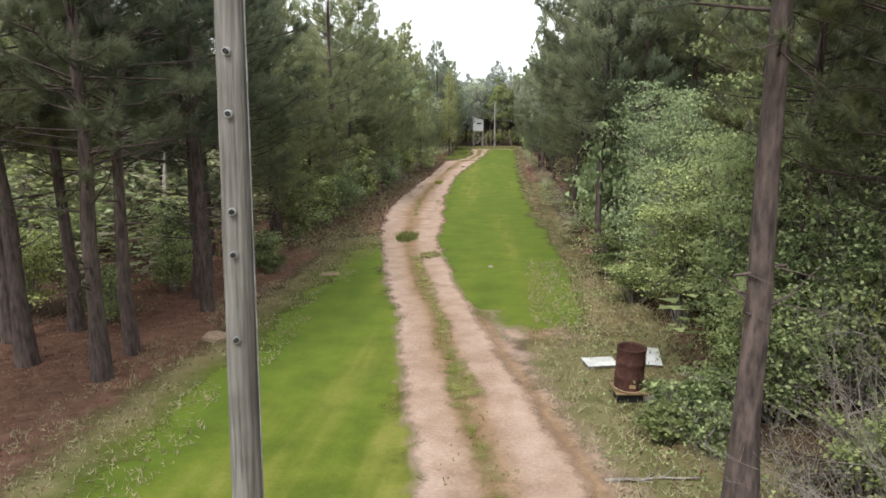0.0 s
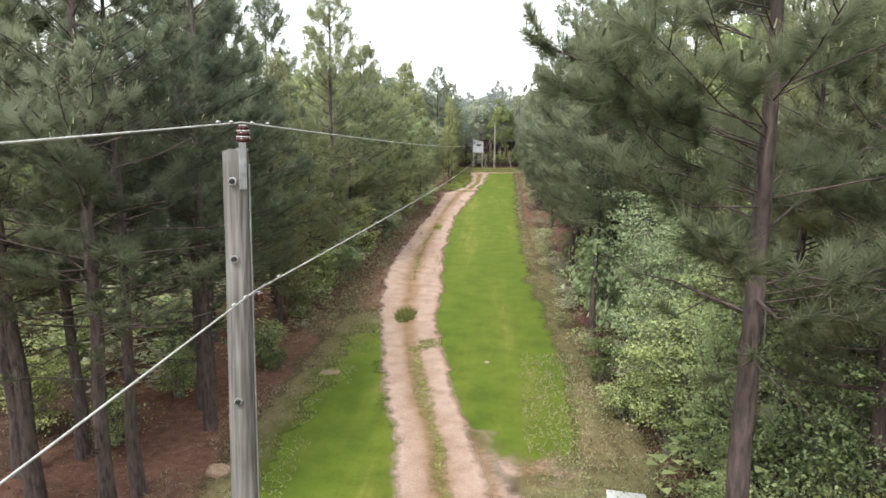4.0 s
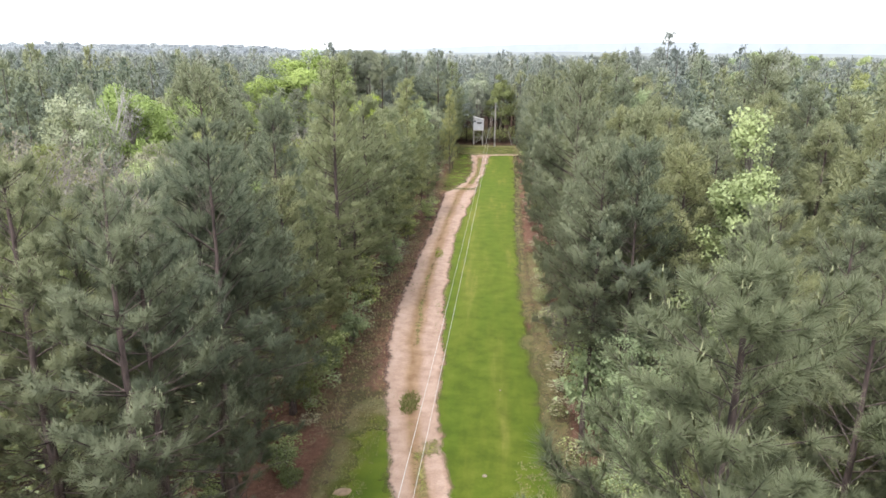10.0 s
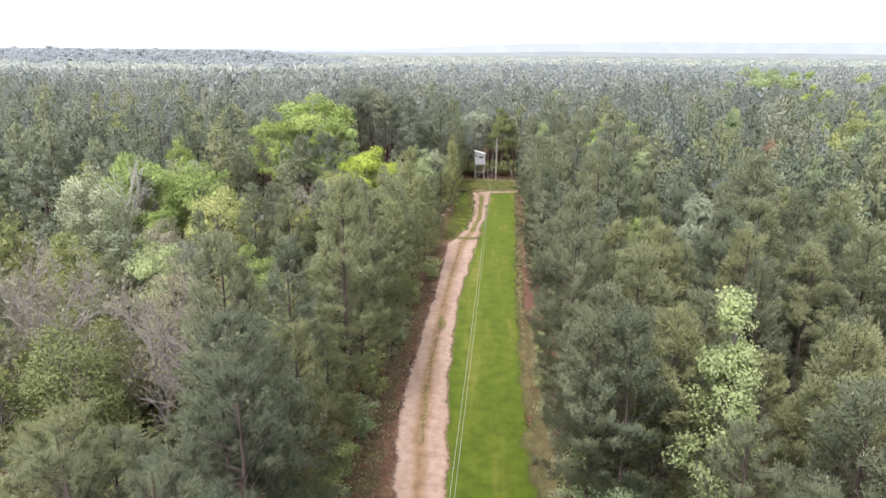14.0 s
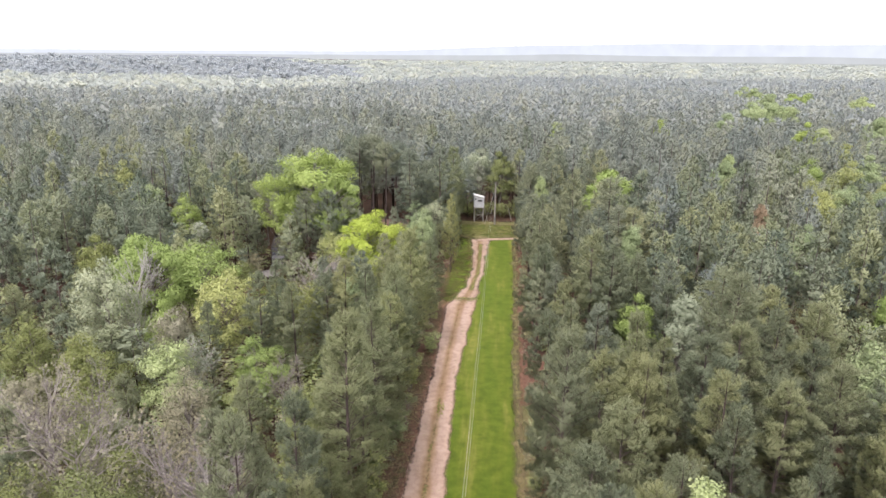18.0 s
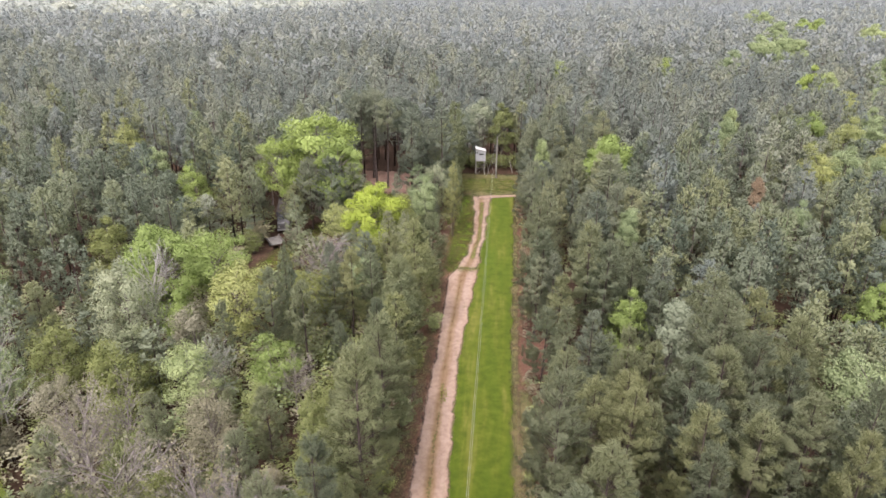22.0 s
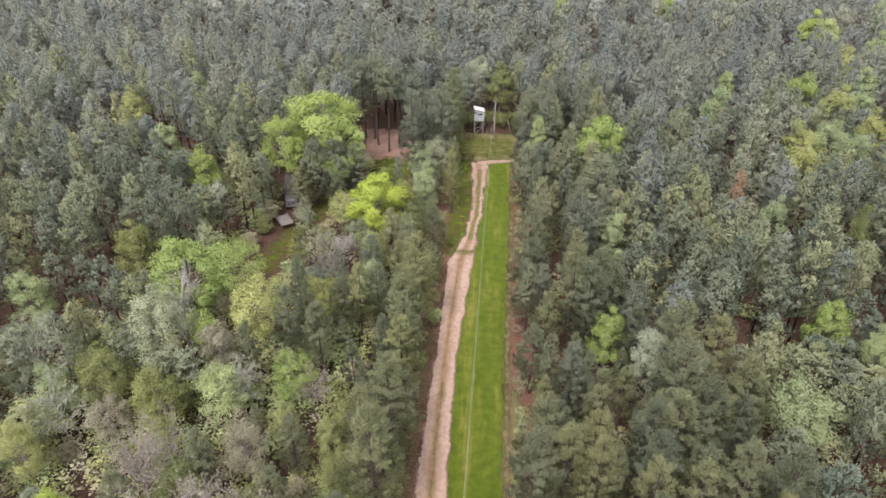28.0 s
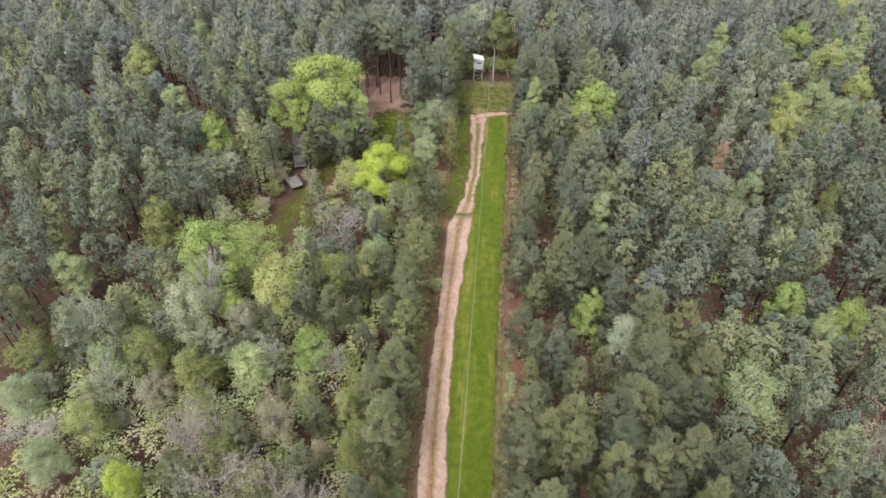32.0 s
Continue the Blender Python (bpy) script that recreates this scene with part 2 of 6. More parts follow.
def ground_cover(name, stops, scale, patch_stops, patch_scale, bump=0.6, depth=0.03, fine=24.0, stretch=None, feather=None, ruts=None, sheen=None):
    """Soil, straw, sand or turf: patches, grain and relief; feather: how far its rim breaks up into flecks (by the attribute rim)."""
    m, n, l, b = nodes_of(name)
    a = noise_node(n, l, scale, 8.0, 0.62)
    p = noise_node(n, l, patch_scale, 4.0, 0.6)
    if stretch:
        mp = n.new("ShaderNodeMapping")
        mp.inputs["Scale"].default_value = stretch
        l.new(p.inputs["Vector"].links[0].from_socket, mp.inputs[0])
        l.new(mp.outputs[0], p.inputs["Vector"])
    f = noise_node(n, l, fine, 3.0, 0.7)
    r = ramp_node(n, l, a.outputs[0], stops)
    q = ramp_node(n, l, p.outputs[0], patch_stops)
    grain = ramp_node(n, l, f.outputs[0], [(0.25, (0.72, 0.72, 0.72)), (0.75, (1.2, 1.2, 1.2))])
    col = mix_node(n, l, "MULTIPLY", 1.0, r.outputs[0], q.outputs[0])
    col = mix_node(n, l, "MULTIPLY", 0.8, col, grain.outputs[0])
    if ruts:
        lane = n.new("ShaderNodeAttribute")
        lane.attribute_name = "across"
        shift = n.new("ShaderNodeMath")
        shift.operation = "MULTIPLY_ADD"
        l.new(p.outputs[0], shift.inputs[0])
        shift.inputs[1].default_value = 0.12
        l.new(lane.outputs["Fac"], shift.inputs[2])
        worn = ramp_node(n, l, shift.outputs[0], ruts)
        col = mix_node(n, l, "MULTIPLY", 1.0, col, worn.outputs[0])
    l.new(col, b.inputs["Base Color"])
    b.inputs["Roughness"].default_value = 0.95
    b.inputs["Specular IOR Level"].default_value = 0.1
    if sheen:
        b.inputs["Sheen Weight"].default_value, b.inputs["Sheen Roughness"].default_value, b.inputs["Sheen Tint"].default_value = sheen[0], 0.6, (*sheen[1], 1)
    bump_node(n, l, b, a.outputs[0], bump, depth)
    if feather:
        at = n.new("ShaderNodeAttribute")
        at.attribute_name = "rim"
        edge = noise_node(n, l, feather, 6.0, 0.65)
        lo = n.new("ShaderNodeMath")
        lo.operation = "SUBTRACT"
        l.new(at.outputs["Fac"], lo.inputs[0])
        l.new(edge.outputs[0], lo.inputs[1])
        cut = n.new("ShaderNodeMath")
        cut.operation, cut.use_clamp = "MULTIPLY_ADD", True
        l.new(lo.outputs[0], cut.inputs[0])
        cut.inputs[1].default_value, cut.inputs[2].default_value = 2.6, 0.5
        clear = n.new("ShaderNodeBsdfTransparent")
        mx = n.new("ShaderNodeMixShader")
        l.new(cut.outputs[0], mx.inputs[0])
        l.new(clear.outputs[0], mx.inputs[1])
        l.new(b.outputs[0], mx.inputs[2])
        l.new(mx.outputs[0], n["Material Output"].inputs[0])
    return m


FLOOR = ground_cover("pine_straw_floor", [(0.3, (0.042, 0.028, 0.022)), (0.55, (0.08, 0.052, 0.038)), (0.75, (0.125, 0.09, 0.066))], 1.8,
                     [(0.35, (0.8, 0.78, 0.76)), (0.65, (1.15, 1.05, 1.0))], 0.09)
STRAW = ground_cover("red_pine_straw", [(0.3, (0.078, 0.040, 0.029)), (0.55, (0.150, 0.084, 0.062)), (0.78, (0.250, 0.160, 0.120))], 3.4,
                     [(0.35, (0.75, 0.75, 0.75)), (0.65, (1.2, 1.12, 1.06))], 0.25, feather=0.9)
CLAY = ground_cover("pinkish_bare_clay", [(0.3, (0.15, 0.092, 0.074)), (0.55, (0.245, 0.16, 0.13)), (0.78, (0.33, 0.235, 0.195))], 2.6,
                    [(0.35, (0.75, 0.75, 0.75)), (0.65, (1.15, 1.1, 1.06))], 0.25, feather=0.9)
VERGE = ground_cover("dry_weedy_verge", [(0.3, (0.09775, 0.08925, 0.0391)), (0.55, (0.1615, 0.1419, 0.0765)), (0.78, (0.238, 0.1997, 0.1275))], 2.2,
                     [(0.35, (0.75, 0.85, 0.7)), (0.65, (1.15, 1.05, 1.0))], 0.3, feather=1.1)
TURF = ground_cover("green_turf", [(0.3, (0.040, 0.062, 0.005)), (0.55, (0.072, 0.099, 0.009)), (0.8, (0.106, 0.128, 0.018))], 0.9,
                    [(0.3, (0.70, 0.84, 0.70)), (0.47, (0.95, 0.96, 0.95)), (0.55, (1.18, 1.06, 1.3)), (0.63, (1.9, 1.38, 3.0))], 0.5, 0.18, 0.012, 22.0, (1.0, 0.10, 1.0), 0.8, sheen=(0.22, (0.62, 0.8, 0.2)))
SAND = ground_cover("pale_sandy_track", [(0.28, (0.240, 0.172, 0.136)), (0.5, (0.318, 0.238, 0.197)), (0.75, (0.400, 0.312, 0.268))], 1.3,
                    [(0.28, (0.74, 0.66, 0.56)), (0.42, (0.96, 0.93, 0.90)), (0.62, (1.06, 1.05, 1.04))], 0.7, 0.45, 0.03, 16.0, (1.0, 0.13, 1.0), 1.6,
                    [(0.04, (0.66, 0.56, 0.44)), (0.14, (1.0, 0.96, 0.93)), (0.26, (1.06, 1.04, 1.03)), (0.40, (0.98, 0.94, 0.88)), (0.50, (0.66, 0.58, 0.42)), (0.60, (0.80, 0.72, 0.58)),
                     (0.70, (1.04, 1.01, 0.99)), (0.86, (1.08, 1.06, 1.04)), (1.0, (0.74, 0.64, 0.50))])


RUT_TURF = ground_cover("sparse_rut_grass", [(0.3, (0.11, 0.125, 0.025)), (0.55, (0.18, 0.18, 0.06)), (0.8, (0.30, 0.265, 0.14))], 1.6,
                        [(0.3, (0.85, 0.9, 0.8)), (0.7, (1.2, 1.08, 1.2))], 0.5, 0.5, 0.03, 9.0, (1.0, 0.3, 1.0), 3.4)


# ---- mesh makers ----
def mesh_of(name, verts, tris, mats, which=None, tone=None, rim=None, across=None, facing=None, tip=None):
    """A mesh from arrays of corners and triangles (or quads)."""
    verts, tris = np.asarray(verts, np.float32), np.asarray(tris, np.int32)
    me = bpy.data.meshes.new(name)
    k = tris.shape[1]
    me.vertices.add(len(verts))
    me.vertices.foreach_set("co", verts.ravel())
    me.loops.add(tris.size)
    me.loops.foreach_set("vertex_index", tris.ravel())
    me.polygons.add(len(tris))
    me.polygons.foreach_set("loop_start", np.arange(0, tris.size, k, dtype=np.int32))
    if which is not None:
        me.polygons.foreach_set("material_index", np.asarray(which, np.int32))
    for m in mats:
        me.materials.append(m)
    for key, values in (("tone", tone), ("rim", rim), ("across", across), ("tip", tip)):
        if values is not None:
            at = me.attributes.new(key, "FLOAT", "POINT")
            at.data.foreach_set("value", np.asarray(values, np.float32))
    me.update(calc_edges=True)
    me.validate()
    if facing is not None:
        me.normals_split_custom_set_from_vertices(np.asarray(facing, np.float32))
    return me


def turned_out(verts, tris, middle, lift=0.35):
    """Turns leaves so that they face away from the middle of their crown, and gives them rounded normals, as a dense crown has."""
    p = verts[tris]
    flat = np.cross(p[:, 1] - p[:, 0], p[:, 2] - p[:, 0])
    mid = p.mean(axis=1)
    out = unit(mid - middle)
    out = unit(out + np.array([0, 0, lift]))
    back = (flat * out).sum(axis=1) < 0
    tris = tris.copy()
    tris[back] = tris[back][:, ::-1]
    flat[back] *= -1
    nrm = unit(out * 0.9 + unit(flat) * 0.2)
    per = np.zeros_like(verts)
    for k in range(3):
        per[tris[:, k]] = nrm
    return verts, tris, per


def part(name, bm, material, parent, label=""):
    """Links a bmesh, or a mesh, as one object under its thing or part."""
    if isinstance(bm, bmesh.types.BMesh):
        me = bpy.data.meshes.new(name)
        bm.to_mesh(me)
        bm.free()
        me.materials.append(material)
    else:
        me = bm
    ob = new(name, me)
    ob.parent = parent
    return tagged(ob, label)


def thing(name, m, label, category, group="", kind=""):
    ob = new(name)
    ob.empty_display_size = 0.2
    ob.matrix_basis = m
    return tagged(ob, label, category, group, kind)


def box(sx, sy, sz, at=(0, 0, 0), turn=None, bevel=0.0, bm=None):
    bm = bm or bmesh.new()
    m = Matrix.Translation(at) @ (turn or Matrix.Identity(4)) @ Matrix.Diagonal((sx, sy, sz, 1))
    got = bmesh.ops.create_cube(bm, size=1, matrix=m)
    if bevel:
        edges = list({e for v in got["verts"] for e in v.link_edges})
        bmesh.ops.bevel(bm, geom=edges, offset=bevel, segments=2, profile=0.6, affect="EDGES")
    return bm


def rod(a, b, r1, r2=None, n=8, bm=None, caps=True):
    """A tapered bar from a to b."""
    bm = bm or bmesh.new()
    a, b = Vector(a), Vector(b)
    d = b - a
    m = Matrix.Translation((a + b) / 2) @ d.to_track_quat("Z", "Y").to_matrix().to_4x4()
    bmesh.ops.create_cone(bm, cap_ends=caps, segments=n, radius1=r1, radius2=r1 if r2 is None else r2, depth=d.length, matrix=m)
    return bm


def lathe(profile, n=24, bm=None, at=(0, 0, 0), turn=None):
    """A body of revolution from (radius, height) pairs."""
    bm = bm or bmesh.new()
    m = Matrix.Translation(at) @ (turn or Matrix.Identity(4))
    rings = [[bm.verts.new(m @ Vector((r * math.cos(2 * math.pi * i / n), r * math.sin(2 * math.pi * i / n), z))) for i in range(n)] for r, z in profile]
    for p, q in zip(rings, rings[1:]):
        for i in range(n):
            bm.faces.new((p[i], p[(i + 1) % n], q[(i + 1) % n], q[i]))
    for f in bm.faces:
        f.smooth = True
    return bm


def unit(v):
    return v / np.maximum(np.linalg.norm(v, axis=-1, keepdims=True), 1e-9)


def sprays(centres, ways, n, length, width, spread, rng):
    """n slim pointed leaves or needle bundles at each centre, fanned about its way. Returns corners and triangles."""
    c = np.repeat(centres, n, axis=0)
    w = np.repeat(ways, n, axis=0)
    v = unit(w + spread * rng.normal(size=c.shape))
    s = unit(np.cross(v, rng.normal(size=c.shape)))
    ln = length * rng.uniform(0.7, 1.25, (len(c), 1))
    wd = width * rng.uniform(0.7, 1.25, (len(c), 1))
    verts = np.stack([c + s * wd / 2, c - s * wd / 2, c + v * ln], axis=1).reshape(-1, 3)
    return verts, np.arange(len(verts)).reshape(-1, 3)


def leaves_at(centres, size, rng, lift=0.5, n=1):
    """Broad leaves (triangles) lying all ways, somewhat level, scattered about the centres."""
    c = np.repeat(centres, n, axis=0)
    nrm = unit(rng.normal(size=c.shape) + np.array([0, 0, lift]))
    a = unit(np.cross(nrm, rng.normal(size=c.shape)))
    b = np.cross(nrm, a)
    s = size * rng.uniform(0.6, 1.4, (len(c), 1))
    verts = np.stack([c - a * s * 0.5 - b * s * 0.35, c + a * s * 0.5 - b * s * 0.35, c + b * s * 0.65], axis=1).reshape(-1, 3)
    return verts, np.arange(len(verts)).reshape(-1, 3)


def folded_leaves(centres, size, rng, lift=0.5):
    """Small pointed leaves, each of two halves folded along its midrib."""
    c = centres
    nrm = unit(rng.normal(size=c.shape) + np.array([0, 0, lift]))
    a = unit(np.cross(nrm, rng.normal(size=c.shape)))
    b = np.cross(nrm, a)
    s = size * rng.uniform(0.6, 1.4, (len(c), 1))
    verts = np.stack([c - b * s * 0.5, c + a * s * 0.3 + nrm * s * 0.09, c + b * s * 0.55, c - a * s * 0.3 + nrm * s * 0.09], axis=1).reshape(-1, 3)
    k = np.arange(len(c))[:, None, None] * 4
    return verts, (k + np.array([[0, 1, 2], [0, 2, 3]])[None]).reshape(-1, 3)


def tubes(starts, ends, r1, r2, n=3):
    """Tapered sticks between pairs of points, n-sided. Returns corners and triangles."""
    starts, ends = np.asarray(starts, float), np.asarray(ends, float)
    d = unit(ends - starts)
    ref = np.where(np.abs(d[:, 2:3]) > 0.9, np.array([[1.0, 0, 0]]), np.array([[0, 0, 1.0]]))
    u = unit(np.cross(d, ref))
    w = np.cross(d, u)
    k = len(starts)
    r1, r2 = np.broadcast_to(r1, k)[:, None], np.broadcast_to(r2, k)[:, None]
    ring = []
    for p, r in ((starts, r1), (ends, r2)):
        for i in range(n):
            a = 2 * math.pi * i / n
            ring.append(p + r * (math.cos(a) * u + math.sin(a) * w))
    verts = np.stack(ring, axis=1).reshape(-1, 3)
    faces = []
    for i in range(n):
        j = (i + 1) % n
        faces += [(i, j, n + j), (i, n + j, n + i)]
    tris = (np.arange(k)[:, None, None] * 2 * n + np.array(faces)[None]).reshape(-1, 3)
    return verts, tris


def joined(*pieces):
    """Several (corners, triangles) as one."""
    verts, tris, off = [], [], 0
    for v, t in pieces:
        verts.append(v)
        tris.append(t + off)
        off += len(v)
    return np.concatenate(verts), np.concatenate(tris)


# ---- trees ----
def stem(height, r, rng, bend=0.15, n=9, steps=9, flare=1.35):
    """A slightly crooked tapered trunk: corners, triangles and its centre line."""
    zs = np.linspace(0, 1, steps)
    off = np.cumsum(rng.normal(0, bend / steps, (steps, 2)), axis=0)
    off -= off[0]
    line = np.column_stack([off, zs * height])
    rad = r * (1 - 0.88 * zs ** 1.1)
    rad[0] *= flare
    ang = np.linspace(0, 2 * math.pi, n, endpoint=False)
    lump = 1 + rng.normal(0, 0.05, (steps, n))
    ring = line[:, None, :] + np.stack([np.cos(ang)[None] * rad[:, None] * lump, np.sin(ang)[None] * rad[:, None] * lump, np.zeros((steps, n))], axis=2)
    tris = []
    for k in range(steps - 1):
        for i in range(n):
            a, b, c, d = k * n + i, k * n + (i + 1) % n, (k + 1) * n + (i + 1) % n, (k + 1) * n + i
            tris += [(a, b, c), (a, c, d)]
    return ring.reshape(-1, 3), np.array(tris), line


def crown_width(h, reach):
    """How far a pine's boughs reach at the height h of its crown, from 0 at its foot to 1 at its top."""
    return reach * min(1.0, 0.6 + 0.4 * h / 0.16) * (1 - h ** 1.65) ** 0.8 + 0.18


def pine_shoots(height, base, reach, rng, line, step=0.5, arms=5, every=0.30, crook=0.25, thin=1.0):
    """The boughs of a pine in loose whorls, and the shoots on them: limbs (start, end, radius), twigs, and each shoot's place and way."""
    limbs, twigs, places, ways = [], [], [], []
    z = base
    while z < height - 0.35:
        h = (z - base) / (height - base)
        wide = crown_width(h, reach)
        for k in range(arms + (1 if rng.random() < 0.4 else 0)):
            a = rng.uniform(0, 2 * math.pi)
            ln = wide * rng.uniform(0.84, 1.08)
            zz = z + rng.normal(0, step * 0.3)
            foot = np.array([np.interp(zz, line[:, 2], line[:, 0]), np.interp(zz, line[:, 2], line[:, 1]), zz])
            d = unit(np.array([math.cos(a), math.sin(a), 0.12 + 0.75 * h + rng.normal(0, 0.12)]))
            e = unit(d + np.array([0, 0, 0.22]) + rng.normal(0, crook * 0.4, 3))
            knee, end = foot + d * ln * 0.55, foot + d * ln * 0.55 + e * ln * 0.5
            end[2] = min(end[2], height - 0.1)
            r = 0.008 + 0.006 * ln
            limbs += [(foot, knee, r * thin), (knee, end, r * thin * 0.6)]
            places.append(end), ways.append(unit(e + np.array([0, 0, 0.35])))
            side = np.cross(d, np.array([0, 0, 1.0]))
            for j in range(int(ln / every)):
                f = 0.25 + 0.73 * rng.random() ** 0.8
                at = foot + (knee - foot) * f / 0.55 if f < 0.55 else knee + (end - knee) * (f - 0.55) / 0.45
                w = unit(e * 0.7 + side * rng.choice((-1, 1)) * rng.uniform(0.3, 1.0) + np.array([0, 0, rng.uniform(-0.1, 0.75)]) + rng.normal(0, 0.15, 3))
                tip = at + w * rng.uniform(0.16, 0.50)
                twigs.append((at, tip, 0.007))
                places.append(tip), ways.append(unit(w + np.array([0, 0, 0.35])))
        z += step * rng.uniform(0.8, 1.2)
    for up in (0.0, 0.25, 0.5):
        places.append(np.array([line[-1, 0], line[-1, 1], height - up])), ways.append(np.array([0, 0, 1.0]))
    return limbs, twigs, np.array(places), np.array(ways)


def tufts(places, ways, per, length, width, heart, rng, open_out=0.85, smooth=0.68):
    """A brush of needles round the end of each shoot. Returns corners, triangles, normals that follow brush and crown,
    and how far towards its needle's end each corner is.
    """
    k = len(places)
    size = rng.uniform(0.75, 1.25, (k, 1, 1))
    d = np.repeat(ways[:, None], per, axis=1)
    v = unit(d * rng.uniform(0.35, 1.3, (k, per, 1)) + open_out * unit(rng.normal(size=(k, per, 3))))
    foot = places[:, None] - d * rng.uniform(0.0, 0.9, (k, per, 1)) * length * size
    end = foot + v * length * size * rng.uniform(0.8, 1.2, (k, per, 1))
    s = unit(np.cross(v, rng.normal(size=v.shape))) * width / 2 * rng.uniform(0.7, 1.3, (k, per, 1))
    if width < 0.03:
        verts = np.stack([foot + s, foot - s, end], axis=2).reshape(-1, 3)
    else:
        verts = np.stack([foot, end + s, end - s], axis=2).reshape(-1, 3)
    tris = np.arange(k * per * 3).reshape(-1, 3)
    out = unit(places - heart)[:, None] * smooth + (end - places[:, None] + d * 0.04) / length * (1 - smooth) * 0.8 + np.array([0, 0, 0.18])
    out = np.repeat(unit(out + 0.07 * rng.normal(size=out.shape)).reshape(-1, 3), 3, axis=0)
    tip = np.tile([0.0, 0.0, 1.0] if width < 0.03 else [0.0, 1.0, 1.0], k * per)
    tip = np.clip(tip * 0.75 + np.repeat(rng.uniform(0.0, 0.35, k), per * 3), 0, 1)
    q = verts[tris]
    flat = np.cross(q[:, 1] - q[:, 0], q[:, 2] - q[:, 0])
    back = (flat * out[::3]).sum(axis=1) < 0
    tris[back] = tris[back][:, ::-1]
    return verts, tris, out, tip


PINE_GRADES = {     # needles to a brush, their length and width, step between whorls, boughs to a whorl, metres of bough to a shoot
    "finest": (105, 0.25, 0.011, 0.46, 5, 0.21),
    "close": (76, 0.25, 0.014, 0.50, 4, 0.25),
    "middle": (32, 0.26, 0.030, 0.52, 6, 0.28),
    "plain": (14, 0.28, 0.066, 0.54, 6, 0.30),
}


def pine_meshes(seed, height, base, reach, girth, grade, needles):
    """A pine's trunk with limbs and dead lower boughs, and its crown of needle brushes with pale upright candles."""
    rng = np.random.default_rng(seed)
    per, length, width, step, arms, every = PINE_GRADES[grade]
    fine = grade in ("finest", "close")
    tv, tt, line = stem(height * 0.985, girth, rng, 0.22 if grade == "finest" else 0.5, 9 if fine else 6, 10 if fine else 6)
    limbs, twigs, c, ways = pine_shoots(height, base, reach, rng, line, step, arms, every, 0.35 if fine else 0.25, 0.62 if grade == "finest" else 1.0)
    if grade == "plain":
        limbs = limbs[::3]
    sticks = [tubes([p for p, q, r in limbs], [q for p, q, r in limbs], np.array([r for p, q, r in limbs]), np.array([r * 0.6 for p, q, r in limbs]), 4 if fine else 3)]
    if fine or grade == "middle":
        sticks.append(tubes([p for p, q, r in twigs], [q for p, q, r in twigs], 0.008, 0.005, 3))
    dead = int(14 if grade == "finest" else 22 if fine else 8)
    dz = rng.uniform(base * 0.35, base * 1.3, dead)
    da = rng.uniform(0, 2 * math.pi, dead)
    dl = rng.uniform(0.4, 1.1 if grade == "finest" else 2.2, dead) * np.clip(dz / base, 0.5, 1.2)
    d0 = np.column_stack([np.interp(dz, line[:, 2], line[:, 0]), np.interp(dz, line[:, 2], line[:, 1]), dz])
    d1 = d0 + np.column_stack([dl * np.cos(da), dl * np.sin(da), dl * rng.uniform(-0.1, 0.6, dead)])
    d2 = d1 + (d1 - d0) * 0.5 + rng.normal(0, 0.18, (dead, 3)) + np.array([0, 0, 0.15])
    sticks += [tubes(d0, d1, 0.026, 0.014, 4), tubes(d1, d2, 0.014, 0.005, 3)]
    if fine:
        d3 = (d0 + d1) / 2
        sticks.append(tubes(d3, d3 + (d1 - d0) * 0.4 + rng.normal(0, 0.3, (dead, 3)), 0.012, 0.004, 3))
        low = (rng.random(dead) < 0.45) & (d1[:, 2] > (4.5 if grade == "finest" else 2.5))
        tuft = np.concatenate([d2[low], d1[low] + rng.normal(0, 0.2, (low.sum(), 3))])
        c = np.concatenate([c, tuft])
        ways = np.concatenate([ways, unit(np.concatenate([d2[low] - d1[low], d1[low] - d0[low]]) + np.array([0, 0, 0.2]))])
    heart = np.array([0, 0, base + 0.45 * (height - base)])
    nv, nt, out, tip = tufts(c, ways, per, length, width, heart, rng, smooth=0.70 if fine else 0.78 if grade == "middle" else 0.84)
    pick = (c[:, 2] > base + 0.3 * (height - base)) & (rng.random(len(c)) < (0.28 if fine else 0.55))
    foot = c[pick] + ways[pick] * length * 0.45
    cv, ct = tubes(foot, foot + np.array([0, 0, 0.17 if fine else 0.24]) + rng.normal(0, 0.03, foot.shape), 0.013 if fine else 0.018 if grade == "middle" else 0.026, 0.006, 3)
    v, t = joined((nv, nt), (cv, ct))
    side = np.concatenate([out, unit(cv - cv.reshape(-1, 6, 3).mean(axis=1).repeat(6, axis=0) + 1e-6)])
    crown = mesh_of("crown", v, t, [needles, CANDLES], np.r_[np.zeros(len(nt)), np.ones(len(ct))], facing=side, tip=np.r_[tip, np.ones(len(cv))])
    v, t = joined((tv, tt), *sticks)
    return mesh_of("trunk", v, t, [BARK]), crown


